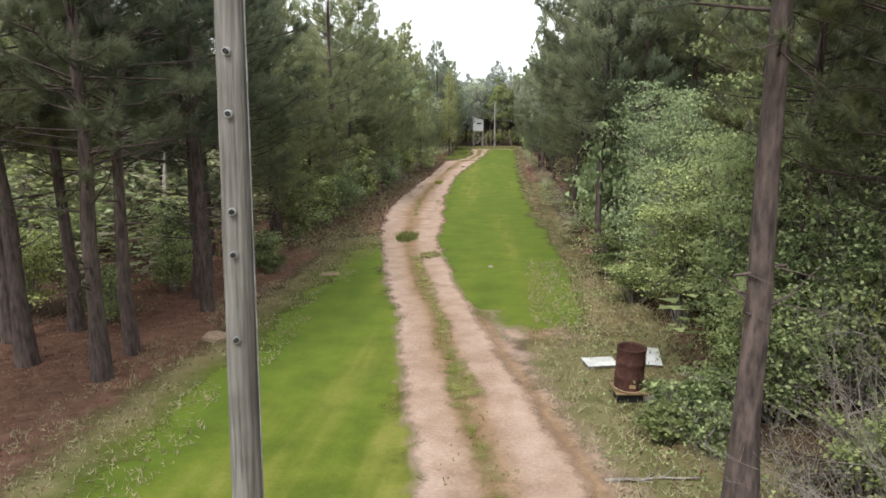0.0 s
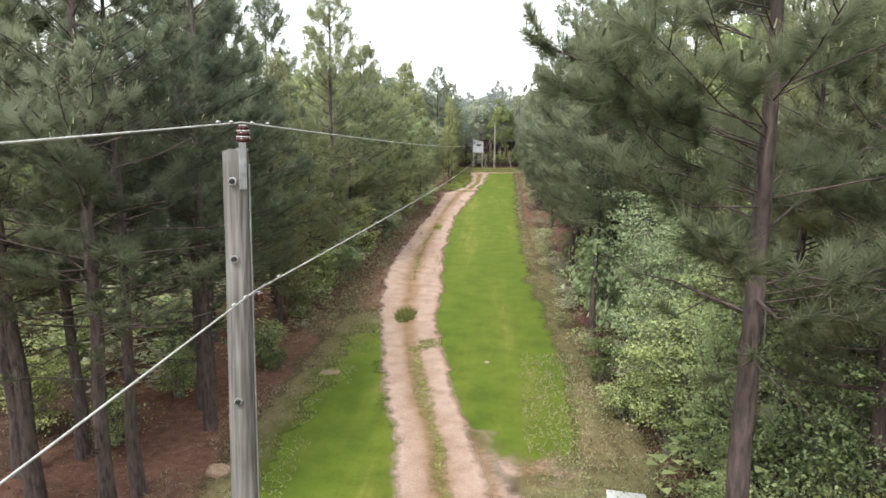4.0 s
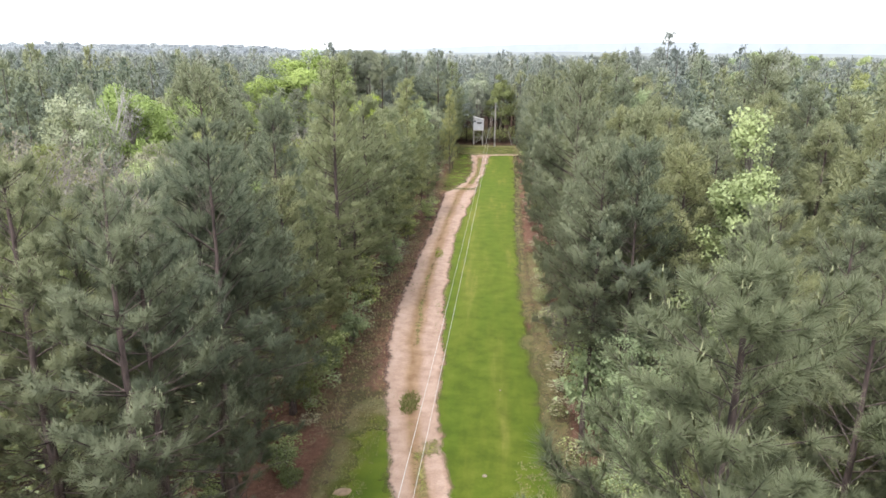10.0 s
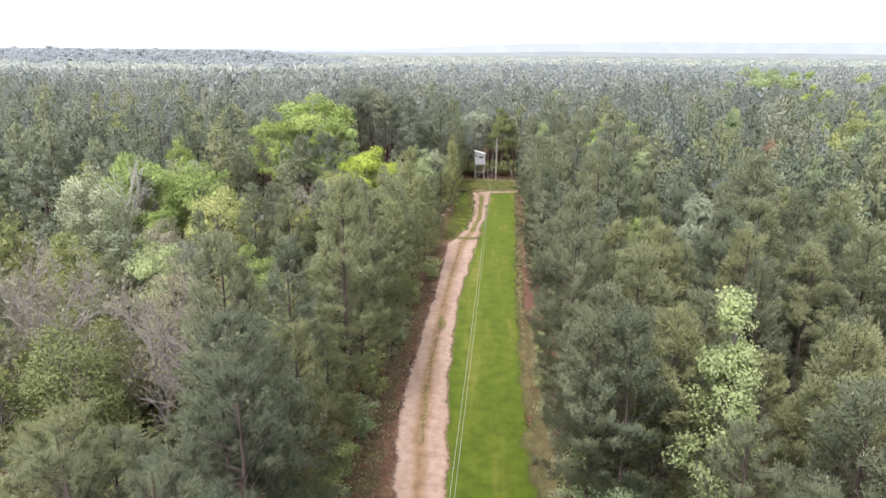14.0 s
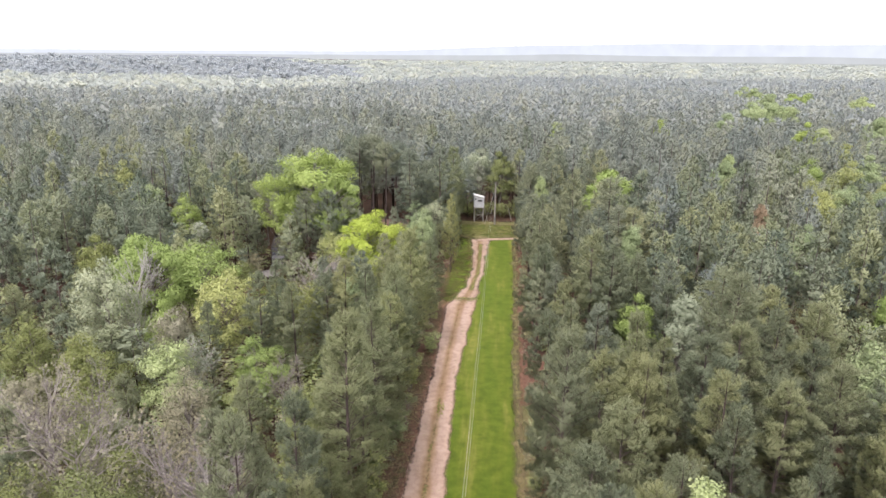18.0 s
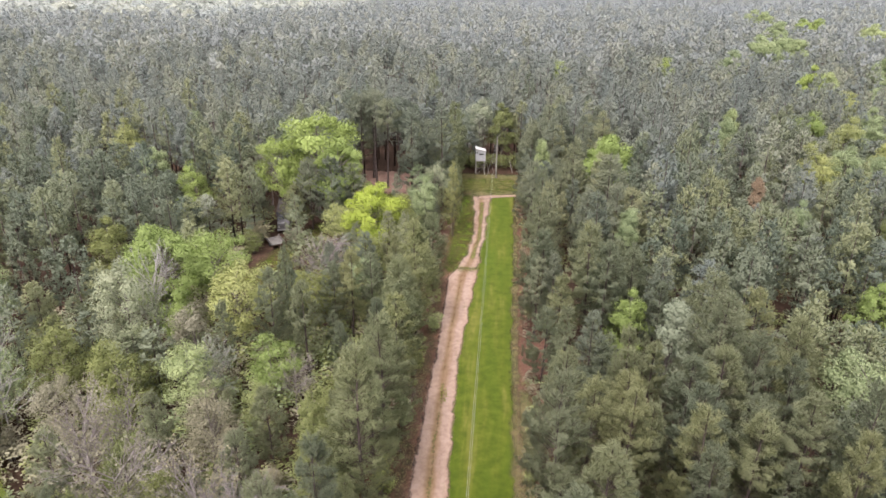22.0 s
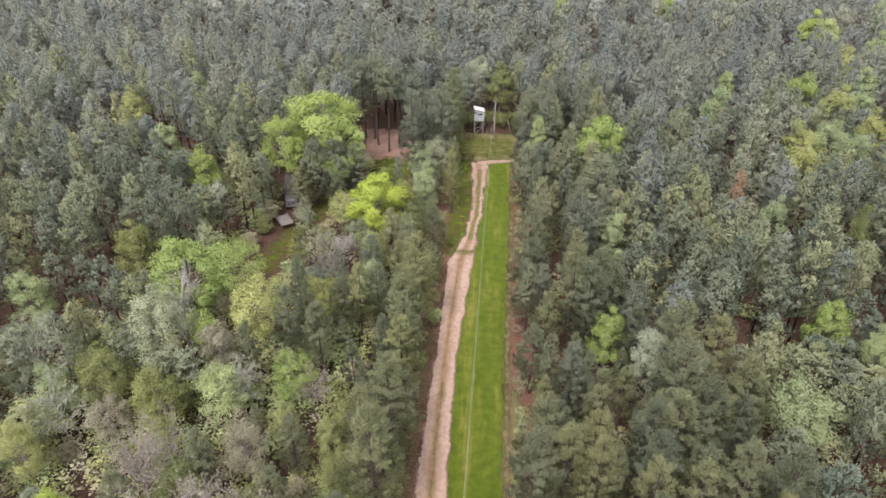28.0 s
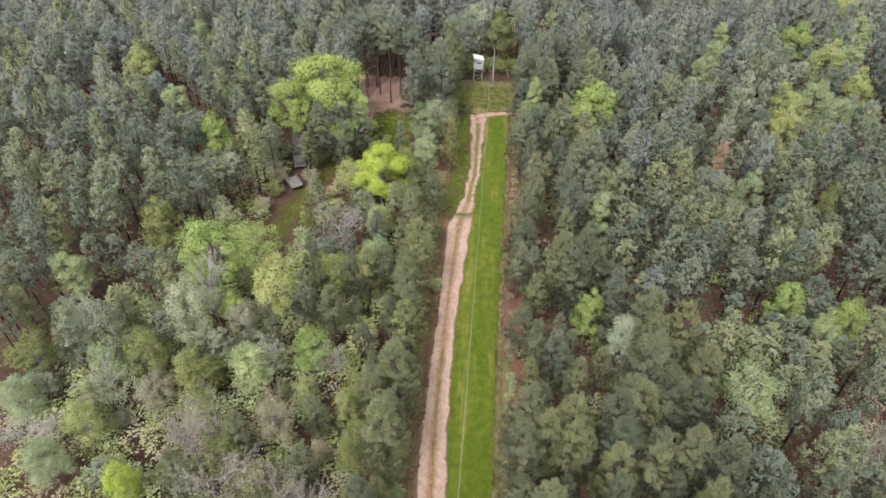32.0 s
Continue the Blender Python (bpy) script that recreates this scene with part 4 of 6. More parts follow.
random.seed(4)
HARDWOODS = [   # x, y, height, reach, kind, shape
    (-31.5, 107, 16.8, 7.2, "lime", 0.9), (-37.0, 104.5, 14.2, 4.2, "lime", 0.85), (-26.5, 103, 14.0, 4.4, "lime", 0.85), (-18.4, 88, 11.2, 4.6, "bright", 0.9), (-22.8, 88.8, 9.0, 3.2, "yellow", 0.8),
    (-37.5, 66, 14.0, 5.2, "lime", 0.9), (-32.2, 67, 13.6, 4.2, "lime", 0.85), (-27.8, 62.5, 11.8, 3.9, "yellow", 0.8), (-47.5, 96, 11.0, 3.0, "lime", 0.8), (-58, 105, 11.5, 3.2, "pale", 0.7),
    (29.6, 50.6, 11.8, 3.6, "pale", 0.8), (37.5, 65, 11.0, 2.8, "lime", 0.7), (15.6, 105.5, 15.6, 4.8, "lime", 0.75), (39, 125.5, 15.0, 3.0, "pale", 0.5), (5.6, 110.0, 13.8, 2.2, "pale", 0.5),
    (14.7, 78.0, 13.8, 2.3, "pale", 0.5), (15.3, 55.3, 13.9, 2.6, "grey", 0.5), (61, 128, 14.0, 4.2, "yellow", 0.7), (58, 137, 13.5, 4.0, "lime", 0.7), (66, 130, 13.0, 4.0, "pale", 0.7),
    (50, 112, 12.5, 4.2, "yellow", 0.75), (56, 116, 12.0, 4.2, "pale", 0.75), (34.0, 92.5, 14.0, 1.9, "rust", 0.5), (38.0, 88, 11.5, 2.6, "pale", 0.7), (8.7, 25.6, 15.4, 2.3, "pale", 0.45),
    (79, 226, 19, 7.0, "pale", 0.8), (88, 236, 17, 6.0, "pale", 0.8), (62, 205, 16, 5.0, "pale", 0.6), (74, 168, 15, 4.6, "pale", 0.6), (82, 160, 15, 4.4, "pale", 0.7),
    (14, 190, 14.5, 3.6, "lime", 0.7), (-10, 139, 12.5, 3.6, "grey", 0.8), (-1.0, 138.5, 12.8, 3.6, "olive", 0.7), (-5.6, 141.5, 13.6, 3.8, "grey", 0.7), (-11.5, 109, 9.6, 3.2, "grey", 0.8),
    (-14, 106, 8.6, 2.8, "pale", 0.8), (48, 47, 9.5, 3.0, "olive", 0.7), (110, 331, 19, 7, "pale", 0.8), (97, 273, 18, 6, "pale", 0.75), (90, 232, 17, 5, "pale", 0.7),
    (121, 303, 18, 7, "lime", 0.8), (71.6, 172, 16, 4.4, "lime", 0.7), (71, 151, 15, 4, "yellow", 0.7), (135, 279, 18, 6, "pale", 0.8), (97, 191, 16.5, 5, "pale", 0.75),
    (42, 195, 15.5, 3.4, "lime", 0.7), (42, 133.6, 15, 2.6, "pale", 0.5), (-13, 84, 9, 2.8, "olive", 0.8), (-16, 70.5, 9, 2.8, "pale", 0.75), (-21, 66.5, 9.5, 3.0, "olive", 0.8),
    (-17, 78.5, 8.5, 2.6, "yellow", 0.75), (-15, 92, 9.5, 2.8, "olive", 0.75), (-12, 96, 10, 2.8, "pale", 0.7), (-19, 94, 9.5, 2.8, "olive", 0.75), (43, 41, 8.5, 3.2, "tan", 0.8),
    (47, 43, 9, 3.0, "pale", 0.75), (-48, 73, 11, 3.2, "olive", 0.7), (-56, 62, 10.5, 3.0, "pale", 0.7), (-70, 118, 12, 3.6, "yellow", 0.7), (-62, 130, 12, 3.0, "pale", 0.6),
    (57.6, 109.8, 12.5, 3.4, "pale", 0.75), (64.2, 119.3, 12.5, 3.4, "yellow", 0.7), (47.1, 105.1, 12.5, 3.0, "yellow", 0.7), (48, 84.3, 12.5, 2.4, "olive", 0.6), (35.2, 118.9, 14.5, 2.4, "pale", 0.5),
    (71, 141, 13.5, 4.0, "pale", 0.7), (-36.5, 55.5, 14.2, 3.6, "grey", 0.75), (-32.4, 58.6, 8.8, 2.2, "lime", 0.7), (-40.3, 50.5, 10.0, 3.0, "olive", 0.8), (-33.2, 47.4, 10.5, 3.1, "olive", 0.8),
    (-27.7, 50.0, 9.5, 3.0, "pale", 0.75), (-21.8, 54.3, 7.2, 2.8, "lime", 0.8), (-52.8, 43.2, 9.0, 3.0, "pale", 0.75), (-43.7, 40.6, 9.6, 2.3, "yellow", 0.7), (-45.9, 35.9, 8.5, 2.8, "pale", 0.75),
    (-36.8, 34.4, 8.6, 2.2, "bright", 0.7), (-38.4, 46.4, 7.5, 2.4, "tan", 0.8), (-22.9, 42.6, 9.5, 2.8, "tan", 0.75), (-20.9, 48.1, 7.0, 1.8, "yellow", 0.7), (-15.8, 46.2, 7.0, 1.6, "yellow", 0.7),
    (-55.2, 50.3, 8.0, 3.0, "olive", 0.8), (-13.6, 40.5, 9.0, 2.6, "olive", 0.75), (-14.4, 49.0, 6.5, 2.4, "olive", 0.8), (-44.8, 48.8, 9.0, 2.2, "pale", 0.75), (-30.6, 56.5, 9.5, 2.4, "tan", 0.7),
    (-21.8, 29.5, 11.0, 3.2, "olive", 0.8), (-22.8, 34.0, 9.6, 2.8, "olive", 0.8), (-26.4, 30.0, 10.0, 3.0, "olive", 0.8), (-27.2, 38.2, 8.8, 2.6, "olive", 0.8), (12.5, 61.4, 10.5, 2.4, "lime", 0.7), (44.5, 63.0, 10.5, 2.8, "lime", 0.75), (40.6, 60.5, 10.5, 2.4, "pale", 0.7),
]
BARE = [        # x, y, height, reach, white, buds
    (-25.5, 34, 12.0, 4.4, False, "tan"), (-22.3, 75.0, 9.4, 4.4, False, None),
    (-16.2, 31.0, 11.6, 3.6, False, None), (-19.5, 33.5, 10.5, 3.4, False, "tan"), (-62, 97, 9.5, 4.0, False, None), (16.8, 57.5, 11.0, 2.4, True, "grey"), (42.5, 46.5, 8.5, 2.6, True, "tan"),
    (-40.5, 110, 10, 3.4, False, "grey"), (-51.1, 54.9, 10.0, 3.2, True, "pale"), (-35.2, 58.9, 14.5, 2.8, True, None), (-43.0, 45.6, 9.5, 3.4, True, "pale"),
    (-49.1, 39.3, 9.0, 3.6, True, None), (-19.1, 52.7, 6.2, 2.4, False, "tan"), (-26.2, 51.3, 8.8, 3.0, True, "grey"), (-32.9, 41.5, 7.5, 2.6, False, "tan"), (39.3, 46.9, 8.0, 2.4, True, None),
    (-31.0, 38.9, 11.0, 3.6, False, "tan"), (-28.9, 41.6, 9.5, 3.0, False, "yellow"),
]
ODD_PINES = [   # x, y, height: pines that stand out
    (3.25, 8.75, 14.6), (5.0, 26.3, 13.9), (3.9, 37.8, 16.3), (-9.4, 19.8, 14.2), (-9.9, 39.4, 16.6), (-10.1, 25.0, 13.2), (8.9, 40.0, 14.0), (18.9, 56.0, 13.0),
    (-8.5, 13.1, 14.5), (-8.7, 14.7, 14.0), (-8.5, 18.4, 14.6), (-10.7, 13.8, 15.0), (-12.2, 15.3, 14.5), (-8.0, 99.0, 12.0), (-7.9, 103.5, 11.5), (6.2, 14.6, 12.5),
    (7.4, 19.5, 13.0), (-30.4, 99.6, 11.6), (-27.0, 99.4, 12.0), (-23.8, 101.0, 10.6), (-26.0, 96.2, 7.6), (-32.2, 96.6, 8.2), (-38.5, 98.0, 10.0), (-20.0, 70.5, 10.5), (-16.6, 75.0, 10.0),
    (-24.6, 68.5, 10.5), (-15.0, 81.0, 10.5), (-19.0, 80.5, 9.0), (-14.4, 67.0, 11.0), (-18.2, 65.0, 10.5), (-12.6, 72.5, 11.0), (-12.2, 78.0, 11.5), (-22.5, 63.8, 10.0),
    (-37.6, 97.4, 9.0), (-32.2, 104.6, 9.5), (-27.0, 123, 17), (-24.6, 124.5, 17), (-22.0, 121.5, 16.5), (-20.5, 125, 16), (-17.5, 122, 15), (-29.5, 126, 17),
    (-25.8, 127.5, 17), (-13.0, 121.0, 13.5), (-10.5, 124.5, 13.0), (-57.2, 54.4, 12), (-44.9, 55.1, 11), (-61.6, 58.5, 12.5), (-26.7, 55.4, 10.5), (-23.4, 60.1, 12),
    (-19.5, 58.5, 11.5), (-16.4, 65.5, 12), (-10.8, 63.3, 12), (-12.4, 58.6, 10), (-10.6, 51.2, 11), (-10.1, 43.9, 11), (-18.4, 43.8, 9.5), (-25.8, 39.9, 11),
    (-30.9, 35.1, 11), (-18.3, 37.3, 10.5), (-51.9, 51.6, 9.0), (-35.3, 53.0, 9.5), (-13.0, 48.1, 9.5),
]
taken = [(x, y, 1.4) for x, y, h in ODD_PINES] + [(x, y, min(4.4, r * 0.85)) for x, y, h, r, *_ in HARDWOODS] + [(x, y, 1.9) for x, y, *_ in BARE]


def free(x, y):
    return all((x - a) ** 2 + (y - b) ** 2 > c * c for a, b, c in taken)


SHOWY = [(x, y, h, r * (1.0 if x < -8 else 0.8), 0.50 if x < -8 else 0.62) for x, y, h, r, key, _ in HARDWOODS if y < 140] + [(-22.3, 75.0, 9.4, 4.4, 0.5)]


def grown(x, y, h):
    """Pines stay low on the open side of the leafy trees, which had light there."""
    if -12.5 < x < 5 and y < 62:
        return h
    for a, b, top, r, part_of in SHOWY:
        d = math.hypot(a, b)
        ahead = ((a - x) * a + (b - y) * b) / d
        aside = abs((a - x) * b - (b - y) * a) / d
        if -0.5 < ahead < 12 and aside < r + 0.5:
            h = min(h, top * (part_of + 0.035 * ahead))
    return h


# pines that stand along the clearing, each a tree of its own
near_pines, woods = [], []
rng = np.random.default_rng(12)
for side in (0, 1):     # the full-crowned rows on both edges
    y = 25.5 if side else 22.0
    while y < 131:
        x = right_edge(y) + 1.2 + rng.uniform(-0.3, 1.6) if side else left_edge(y) - 0.5 - rng.uniform(-0.3, 1.6)
        if all((x - a) ** 2 + (y - b) ** 2 > 2.2 ** 2 for a, b, _ in taken):
            near_pines.append((x, y, grown(x, y, rng.normal(12.8, 2.0))))
            taken.append((x, y, 2.3))
        y += rng.uniform(2.8, 5.4)
SPACE = 3.55
# Pines before y 5, past x 7, stand unseen: added to shade the brush.
for j in range(-4, 45):
    for i in range(-41, 42):
        x = i * SPACE + rng.normal(0, 0.85) + (j % 2) * SPACE / 2
        y = 5.5 + j * SPACE + rng.normal(0, 0.85)
        off = x + 0.087 * y
        if abs(off) > max(26, 0.66 * (y + 14) + 16) or open_ground(x, y) or not free(x, y):
            continue
        skip = rng.random()
        if skip < 0.06 or (leafy_stand(x, y) and skip < 0.6) or (-26 < x < -10.5 and 54 < y < 98 and skip < 0.3) or (x < -12.5 and y < 41 and skip < 0.85):
            continue
        h = rng.normal(13.6, 2.0) * (0.86 if leafy_stand(x, y) else 1.0)
        if -25 < x < -10 and 56 < y < 88:
            h *= 0.78
        h = grown(x, y, h)
        if y < 18 and abs(x) < 12:
            h = max(h, 13.2)
        lim = 29 if y < 62 else 19
        if 5 < y < 128 and -lim + 1 - 2 < x < lim - 3:
            near_pines.append((x, y, h))
        else:
            woods.append((x, y, h))
for k in range(150):        # the wood goes on behind
    x, y = rng.uniform(12, 40) * (1 if k % 2 else -1), rng.uniform(-52, -6)
    if all((x - a) ** 2 + (y - b) ** 2 > 9 for a, b, _ in woods):
        woods.append((x, y, rng.normal(13.7, 1.6)))
VARIANTS = 6
for k, (x, y, h) in enumerate([(*p,) for p in ODD_PINES] + near_pines):
    close = y < 25 and -13.5 < x < 10
    finest = y < 10 and x > 0
    v = int(rng.integers(0, 3 if close else VARIANTS))
    key = ("close" if close else "pine", v)
    if finest:
        key = ("finest", v)
    edge_tree = left_edge(y) - 1.8 < x < right_edge(y) + 1.8 and y > 24
    if edge_tree:
        key = ("edge", v % 4)
    middle = not close and y < 52
    if middle:
        key = (*key, "middle")
    low = (4.6, 4.0, 4.4, 3.6, 5.0, 4.2)[v] + (0.6 if close else 0.0)
    wide = (2.3, 2.55, 2.15, 2.5, 2.25, 2.7)[v] + (0.5 if close else 0)
    if finest:
        low, wide = 6.6, 2.5
    tall = 119 < y < 129 and -31 < x < -16
    if tall:
        key, low, wide = ("tall", v % 2), 9.0, 2.9
    if edge_tree:
        low, wide = (2.4, 2.9, 2.6, 3.2)[v % 4], (2.8, 3.3, 3.0, 3.6)[v % 4]
        if x > 0 and y < 42:
            key, low = ("edge over brush", v % 4, "middle"), 5.2
    broad = 92 < y < 103 and -34 < x < -22
    if broad:
        key, low, wide = ("broad", v % 2), 2.6, 4.3
    olive = edge_tree and x < 0 and y > 30
    if olive:
        key = (*key, "olive")
    # Past about y 74 a pine gets the needles with haze mixed in.
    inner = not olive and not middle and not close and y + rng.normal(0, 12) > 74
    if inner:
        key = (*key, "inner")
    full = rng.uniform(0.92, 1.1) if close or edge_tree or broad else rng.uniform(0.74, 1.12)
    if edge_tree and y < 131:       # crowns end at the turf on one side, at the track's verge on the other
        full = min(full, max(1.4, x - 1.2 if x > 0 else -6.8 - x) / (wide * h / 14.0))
    plant("pine_tree", key, (lambda s=v, c=close, lo=low, wd=wide, e=edge_tree, g="finest" if finest else "close" if close else "middle" if middle else "plain", nd=NEEDLES_OLIVE if olive else NEEDLES_DEEP if finest else NEEDLES_BACK_HAZED if inner else NEEDLES: pine_meshes(40 + s + (20 if c else 0) + (90 if e else 0), 14.0, lo, wd, 0.17, g, nd)),
          x, y, rng.uniform(0, 6.28), (h / 14.0 * full * rng.uniform(0.94, 1.06), h / 14.0 * full * rng.uniform(0.94, 1.06), h / 14.0),
          "full-crowned pine at the edge of the clearing" if edge_tree else "grey-green plantation pine with pale upright candles", "pine tree", "pines along the clearing")

for k, (x, y, h, r, key, shape) in enumerate(HARDWOODS):
    big = r > 4.3
    words = {"bright": "leafy tree in vivid yellow-lime leaf", "lime": "leafy tree in fresh bright lime-green leaf", "yellow": "leafy tree in yellow-green spring leaf", "pale": "slender tree in pale green new leaf", "grey": "tree in silvery grey-green young leaf",
             "olive": "dense olive-green leafy tree", "tan": "tree hazed with tan spring buds", "rust": "small conifer with rust-brown dying foliage"}[key]
    seed = int(k % 3)
    name = "broadleaf_tree"
    tall = {0.9: 14.0, 0.85: 13.0, 0.8: 11.0, 0.75: 11.0, 0.7: 11.0, 0.6: 13.0, 0.5: 14.0, 0.45: 15.0}[shape]
    wide = {0.9: 5.0, 0.85: 4.2, 0.8: 3.4, 0.75: 3.4, 0.7: 3.0, 0.6: 3.4, 0.5: 2.4, 0.45: 2.3}[shape]
    near = y < 44
    plant(name, (key, shape, seed, big, near), (lambda s=seed, t=tall, w=wide, c=key, sh=shape, bg=big, nr=near: leafy_meshes(
        300 + s * 7 + int(sh * 100), t, w, 0.17 if bg else 0.10 if nr else 0.13, c, 0.22, 0.20 if bg else 0.13, 60 if bg else 90 if nr else 58, 460 if bg else 220 if nr else 270, sh, gaps=0.3 if c in ("tan", "grey") else 0.1)),
        x, y, rng.uniform(0, 6.28), (r / wide, r / wide, h / tall), words, "tree", "leafy trees in the wood")
for k, (x, y, h, r, white, buds) in enumerate(BARE):
    plant("bare_tree", ("bare", white, buds, k % 2), (lambda s=k, w=white, b=buds: bare_meshes(500 + s, 9.5, 3.6, 0.13, w, b)),
          x, y, rng.uniform(0, 6.28), (r / 3.6, r / 3.6, h / 9.5),
          ("leafless tree with pale whitish twigs" if white else "leafless tree with purplish-grey twigs") + (" and first buds" if buds else ""), "tree", "bare trees in the wood")


# the rest of the wood, too many to count
def crown_cards(seed, height, base, reach, step, arms, every, per, length, width, smooth=0.75):
    r = np.random.default_rng(seed)
    line = np.array([[0, 0, 0.0], [0, 0, height]])
    _, _, places, ways = pine_shoots(height, base, reach, r, line, step, arms, every)
    return tufts(places, ways, per, length, width, np.array([0, 0, base + 0.45 * (height - base)]), r, smooth=smooth)


def stand(name, places, patterns, material, label, trunks=True, seed=1):
    """Many trees as one piece of woodland: patterns of crowns set down at the places (x, y, height, spread)."""
    r = np.random.default_rng(seed)
    verts, tris, tones, sides, tips, off = [], [], [], [], [], 0
    stem_a, stem_b, stem_r = [], [], []
    for x, y, h, s in places:
        v, t, out, tip = patterns[int(r.integers(0, len(patterns)))]
        tips.append(tip)
        a = r.uniform(0, 6.28)
        c, q = math.cos(a), math.sin(a)
        k = h / 14.0
        w = v * np.array([s, s, k])
        w = np.column_stack([w[:, 0] * c - w[:, 1] * q + x, w[:, 0] * q + w[:, 1] * c + y, w[:, 2]])
        verts.append(w)
        sides.append(np.column_stack([out[:, 0] * c - out[:, 1] * q, out[:, 0] * q + out[:, 1] * c, out[:, 2]]))
        tris.append(t + off)
        tones.append(np.full(len(w), r.random()))
        off += len(w)
        if trunks:
            stem_a.append((x, y, 0)), stem_b.append((x, y, h * 0.95)), stem_r.append(0.15 * k)
    mats, which = [material], None
    if trunks:
        v, t = tubes(stem_a, stem_b, np.array(stem_r), np.array(stem_r) * 0.2, 4)
        which = np.r_[np.zeros(sum(len(q) for q in tris)), np.ones(len(t))]
        verts.append(v), tris.append(t + off), tones.append(np.full(len(v), 0.5)), tips.append(np.zeros(len(v)))
        sides.append(unit(v - v.reshape(-1, 8, 3).mean(axis=1).repeat(8, axis=0)))
        mats.append(BARK)
    ob = new(name, mesh_of(name, np.concatenate(verts), np.concatenate(tris), mats, which, np.concatenate(tones), facing=np.concatenate(sides), tip=np.concatenate(tips)))
    return tagged(ob, label, "woodland", kind="stuff")


mid_patterns = [crown_cards(700 + s, 14, (5.4, 5.0, 5.8, 5.2, 5.6)[s], (2.3, 2.5, 2.2, 2.6, 2.4)[s], 0.66, 6, 0.60, 6, 0.38, 0.15, 0.84) for s in range(5)]
woods = [(x, y, h, rng.uniform(0.74, 1.10), y + rng.normal(0, 22) > 112) for x, y, h in woods]
stand("pine_woods", [w[:4] for w in woods if not w[4]], mid_patterns, NEEDLES_WOODS, "dense grey-green pine plantation with pale candles", seed=31)
stand("pine_woods", [w[:4] for w in woods if w[4]], mid_patterns, NEEDLES_MID_HAZED, "dense pine plantation deeper in the woods, haze put into its grey-green", seed=30)

# low scrub between and under the trees
def bush(seed, n, size):
    r = np.random.default_rng(seed)
    u = unit(r.normal(size=(n, 3)) + np.array([0, 0, 0.3]))
    c = u * np.array([1.5, 1.5, 6.0]) * r.uniform(0.6, 1.0, (n, 1)) + np.array([0, 0, 7.5])
    return (*turned_out(*leaves_at(c, size, r, 0.5), np.array([0, 0, 5.0])), np.full(n * 3, 0.6))


bush_patterns = [bush(780 + s, 130, 0.30) for s in range(4)]
low = {k: [] for k in ("olive", "pale", "tan", "yellow", "shrub")}
for k in range(1300):
    x, y = rng.uniform(-56, -9.5), rng.uniform(18, 104)
    inside = leafy_stand(x, y)
    if (open_ground(x, y) and abs(x - line_at(y, LANE)) < 3.3) or x > left_edge(y) - 0.8 or (not inside and rng.random() < 0.55):
        continue
    low[("olive", "pale", "tan", "yellow", "shrub", "olive", "tan")[int(rng.integers(0, 7))]].append((x, y, rng.uniform(1.6, 4.6 if inside else 3.0), rng.uniform(0.7, 1.3)))
for k in range(300):
    x, y = rng.uniform(5, 50), rng.uniform(12, 100)
    low[("olive", "shrub", "shrub", "tan")[int(rng.integers(0, 4))]].append((x, y, rng.uniform(1.2, 3.0), rng.uniform(0.6, 1.1)))
for k in range(260):    # rough growth along both edges of the clearing
    y = rng.uniform(24, 119)
    x = rng.uniform(2.7, 3.7) if k % 2 else rng.uniform(-10.2, -8.6)
    low[("olive", "tan", "shrub", "tan", "pale")[int(rng.integers(0, 5))]].append((x, y, rng.uniform(0.35, 1.3), rng.uniform(0.25, 0.5)))
for k in range(70):     # dense growth that closes the clearing behind the blind
    low[("olive", "olive", "shrub")[k % 3]].append((rng.uniform(-11, 5), rng.uniform(135.0, 139.5), rng.uniform(1.6, 3.6), rng.uniform(0.7, 1.1)))
for k, key in enumerate(low):
    stand("scrub", low[key], bush_patterns, LEAVES[key], {"olive": "low olive-green scrub under the trees", "pale": "low pale green scrub in new leaf", "tan": "low tan and brown scrub",
          "yellow": "low yellow-green scrub", "shrub": "low green leafy scrub"}[key], False, seed=36 + k)

back_patterns = [crown_cards(710 + s, 14, 6.8, (2.3, 2.5, 2.2, 2.6)[s], 0.85, 5, 0.8, 5, 0.50, 0.24, 0.86) for s in range(4)]
far_patterns = [crown_cards(720 + s, 14, 7.5, (2.2, 2.5, 2.3, 2.6)[s], 1.2, 5, 1.3, 4, 0.80, 0.42, 0.9) for s in range(4)]
dots_patterns = [crown_cards(740 + s, 14, 6.0, (3.1, 3.5, 3.2)[s], 1.5, 5, 1.8, 4, 1.4, 1.1, 0.96) for s in range(3)]


def scatter(y0, y1, space, keep, half=0.66, more=24):
    out = []
    y = y0
    while y < y1:
        lim = half * (y + 14) + more
        for x in np.arange(-lim, lim, space):
            px, py = x - 0.087 * y + rng.normal(0, space * 0.28), y + rng.normal(0, space * 0.28)
            if keep(px, py):
                out.append((px, py, rng.normal(13.9, 1.1), rng.uniform(0.85, 1.15)))
        y += space
    return out


def pine_land(x, y):
    """The plantation ends sooner on the one side than on the other."""
    a = math.degrees(math.atan2(x, y)) + 5
    return y < 330 + 260 / (1 + math.exp(-(a + 4) / 4)) + 40 * noise.noise((a * 0.12, 2, 0)) and free(x, y)


def nearer(x, y):
    return y < 390 + 90 * noise.noise((x * 0.03, y * 0.03, 1))


def deeper(x, y):
    return y < 235 + 70 * noise.noise((x * 0.03, y * 0.03, 4)) + rng.normal(0, 30)


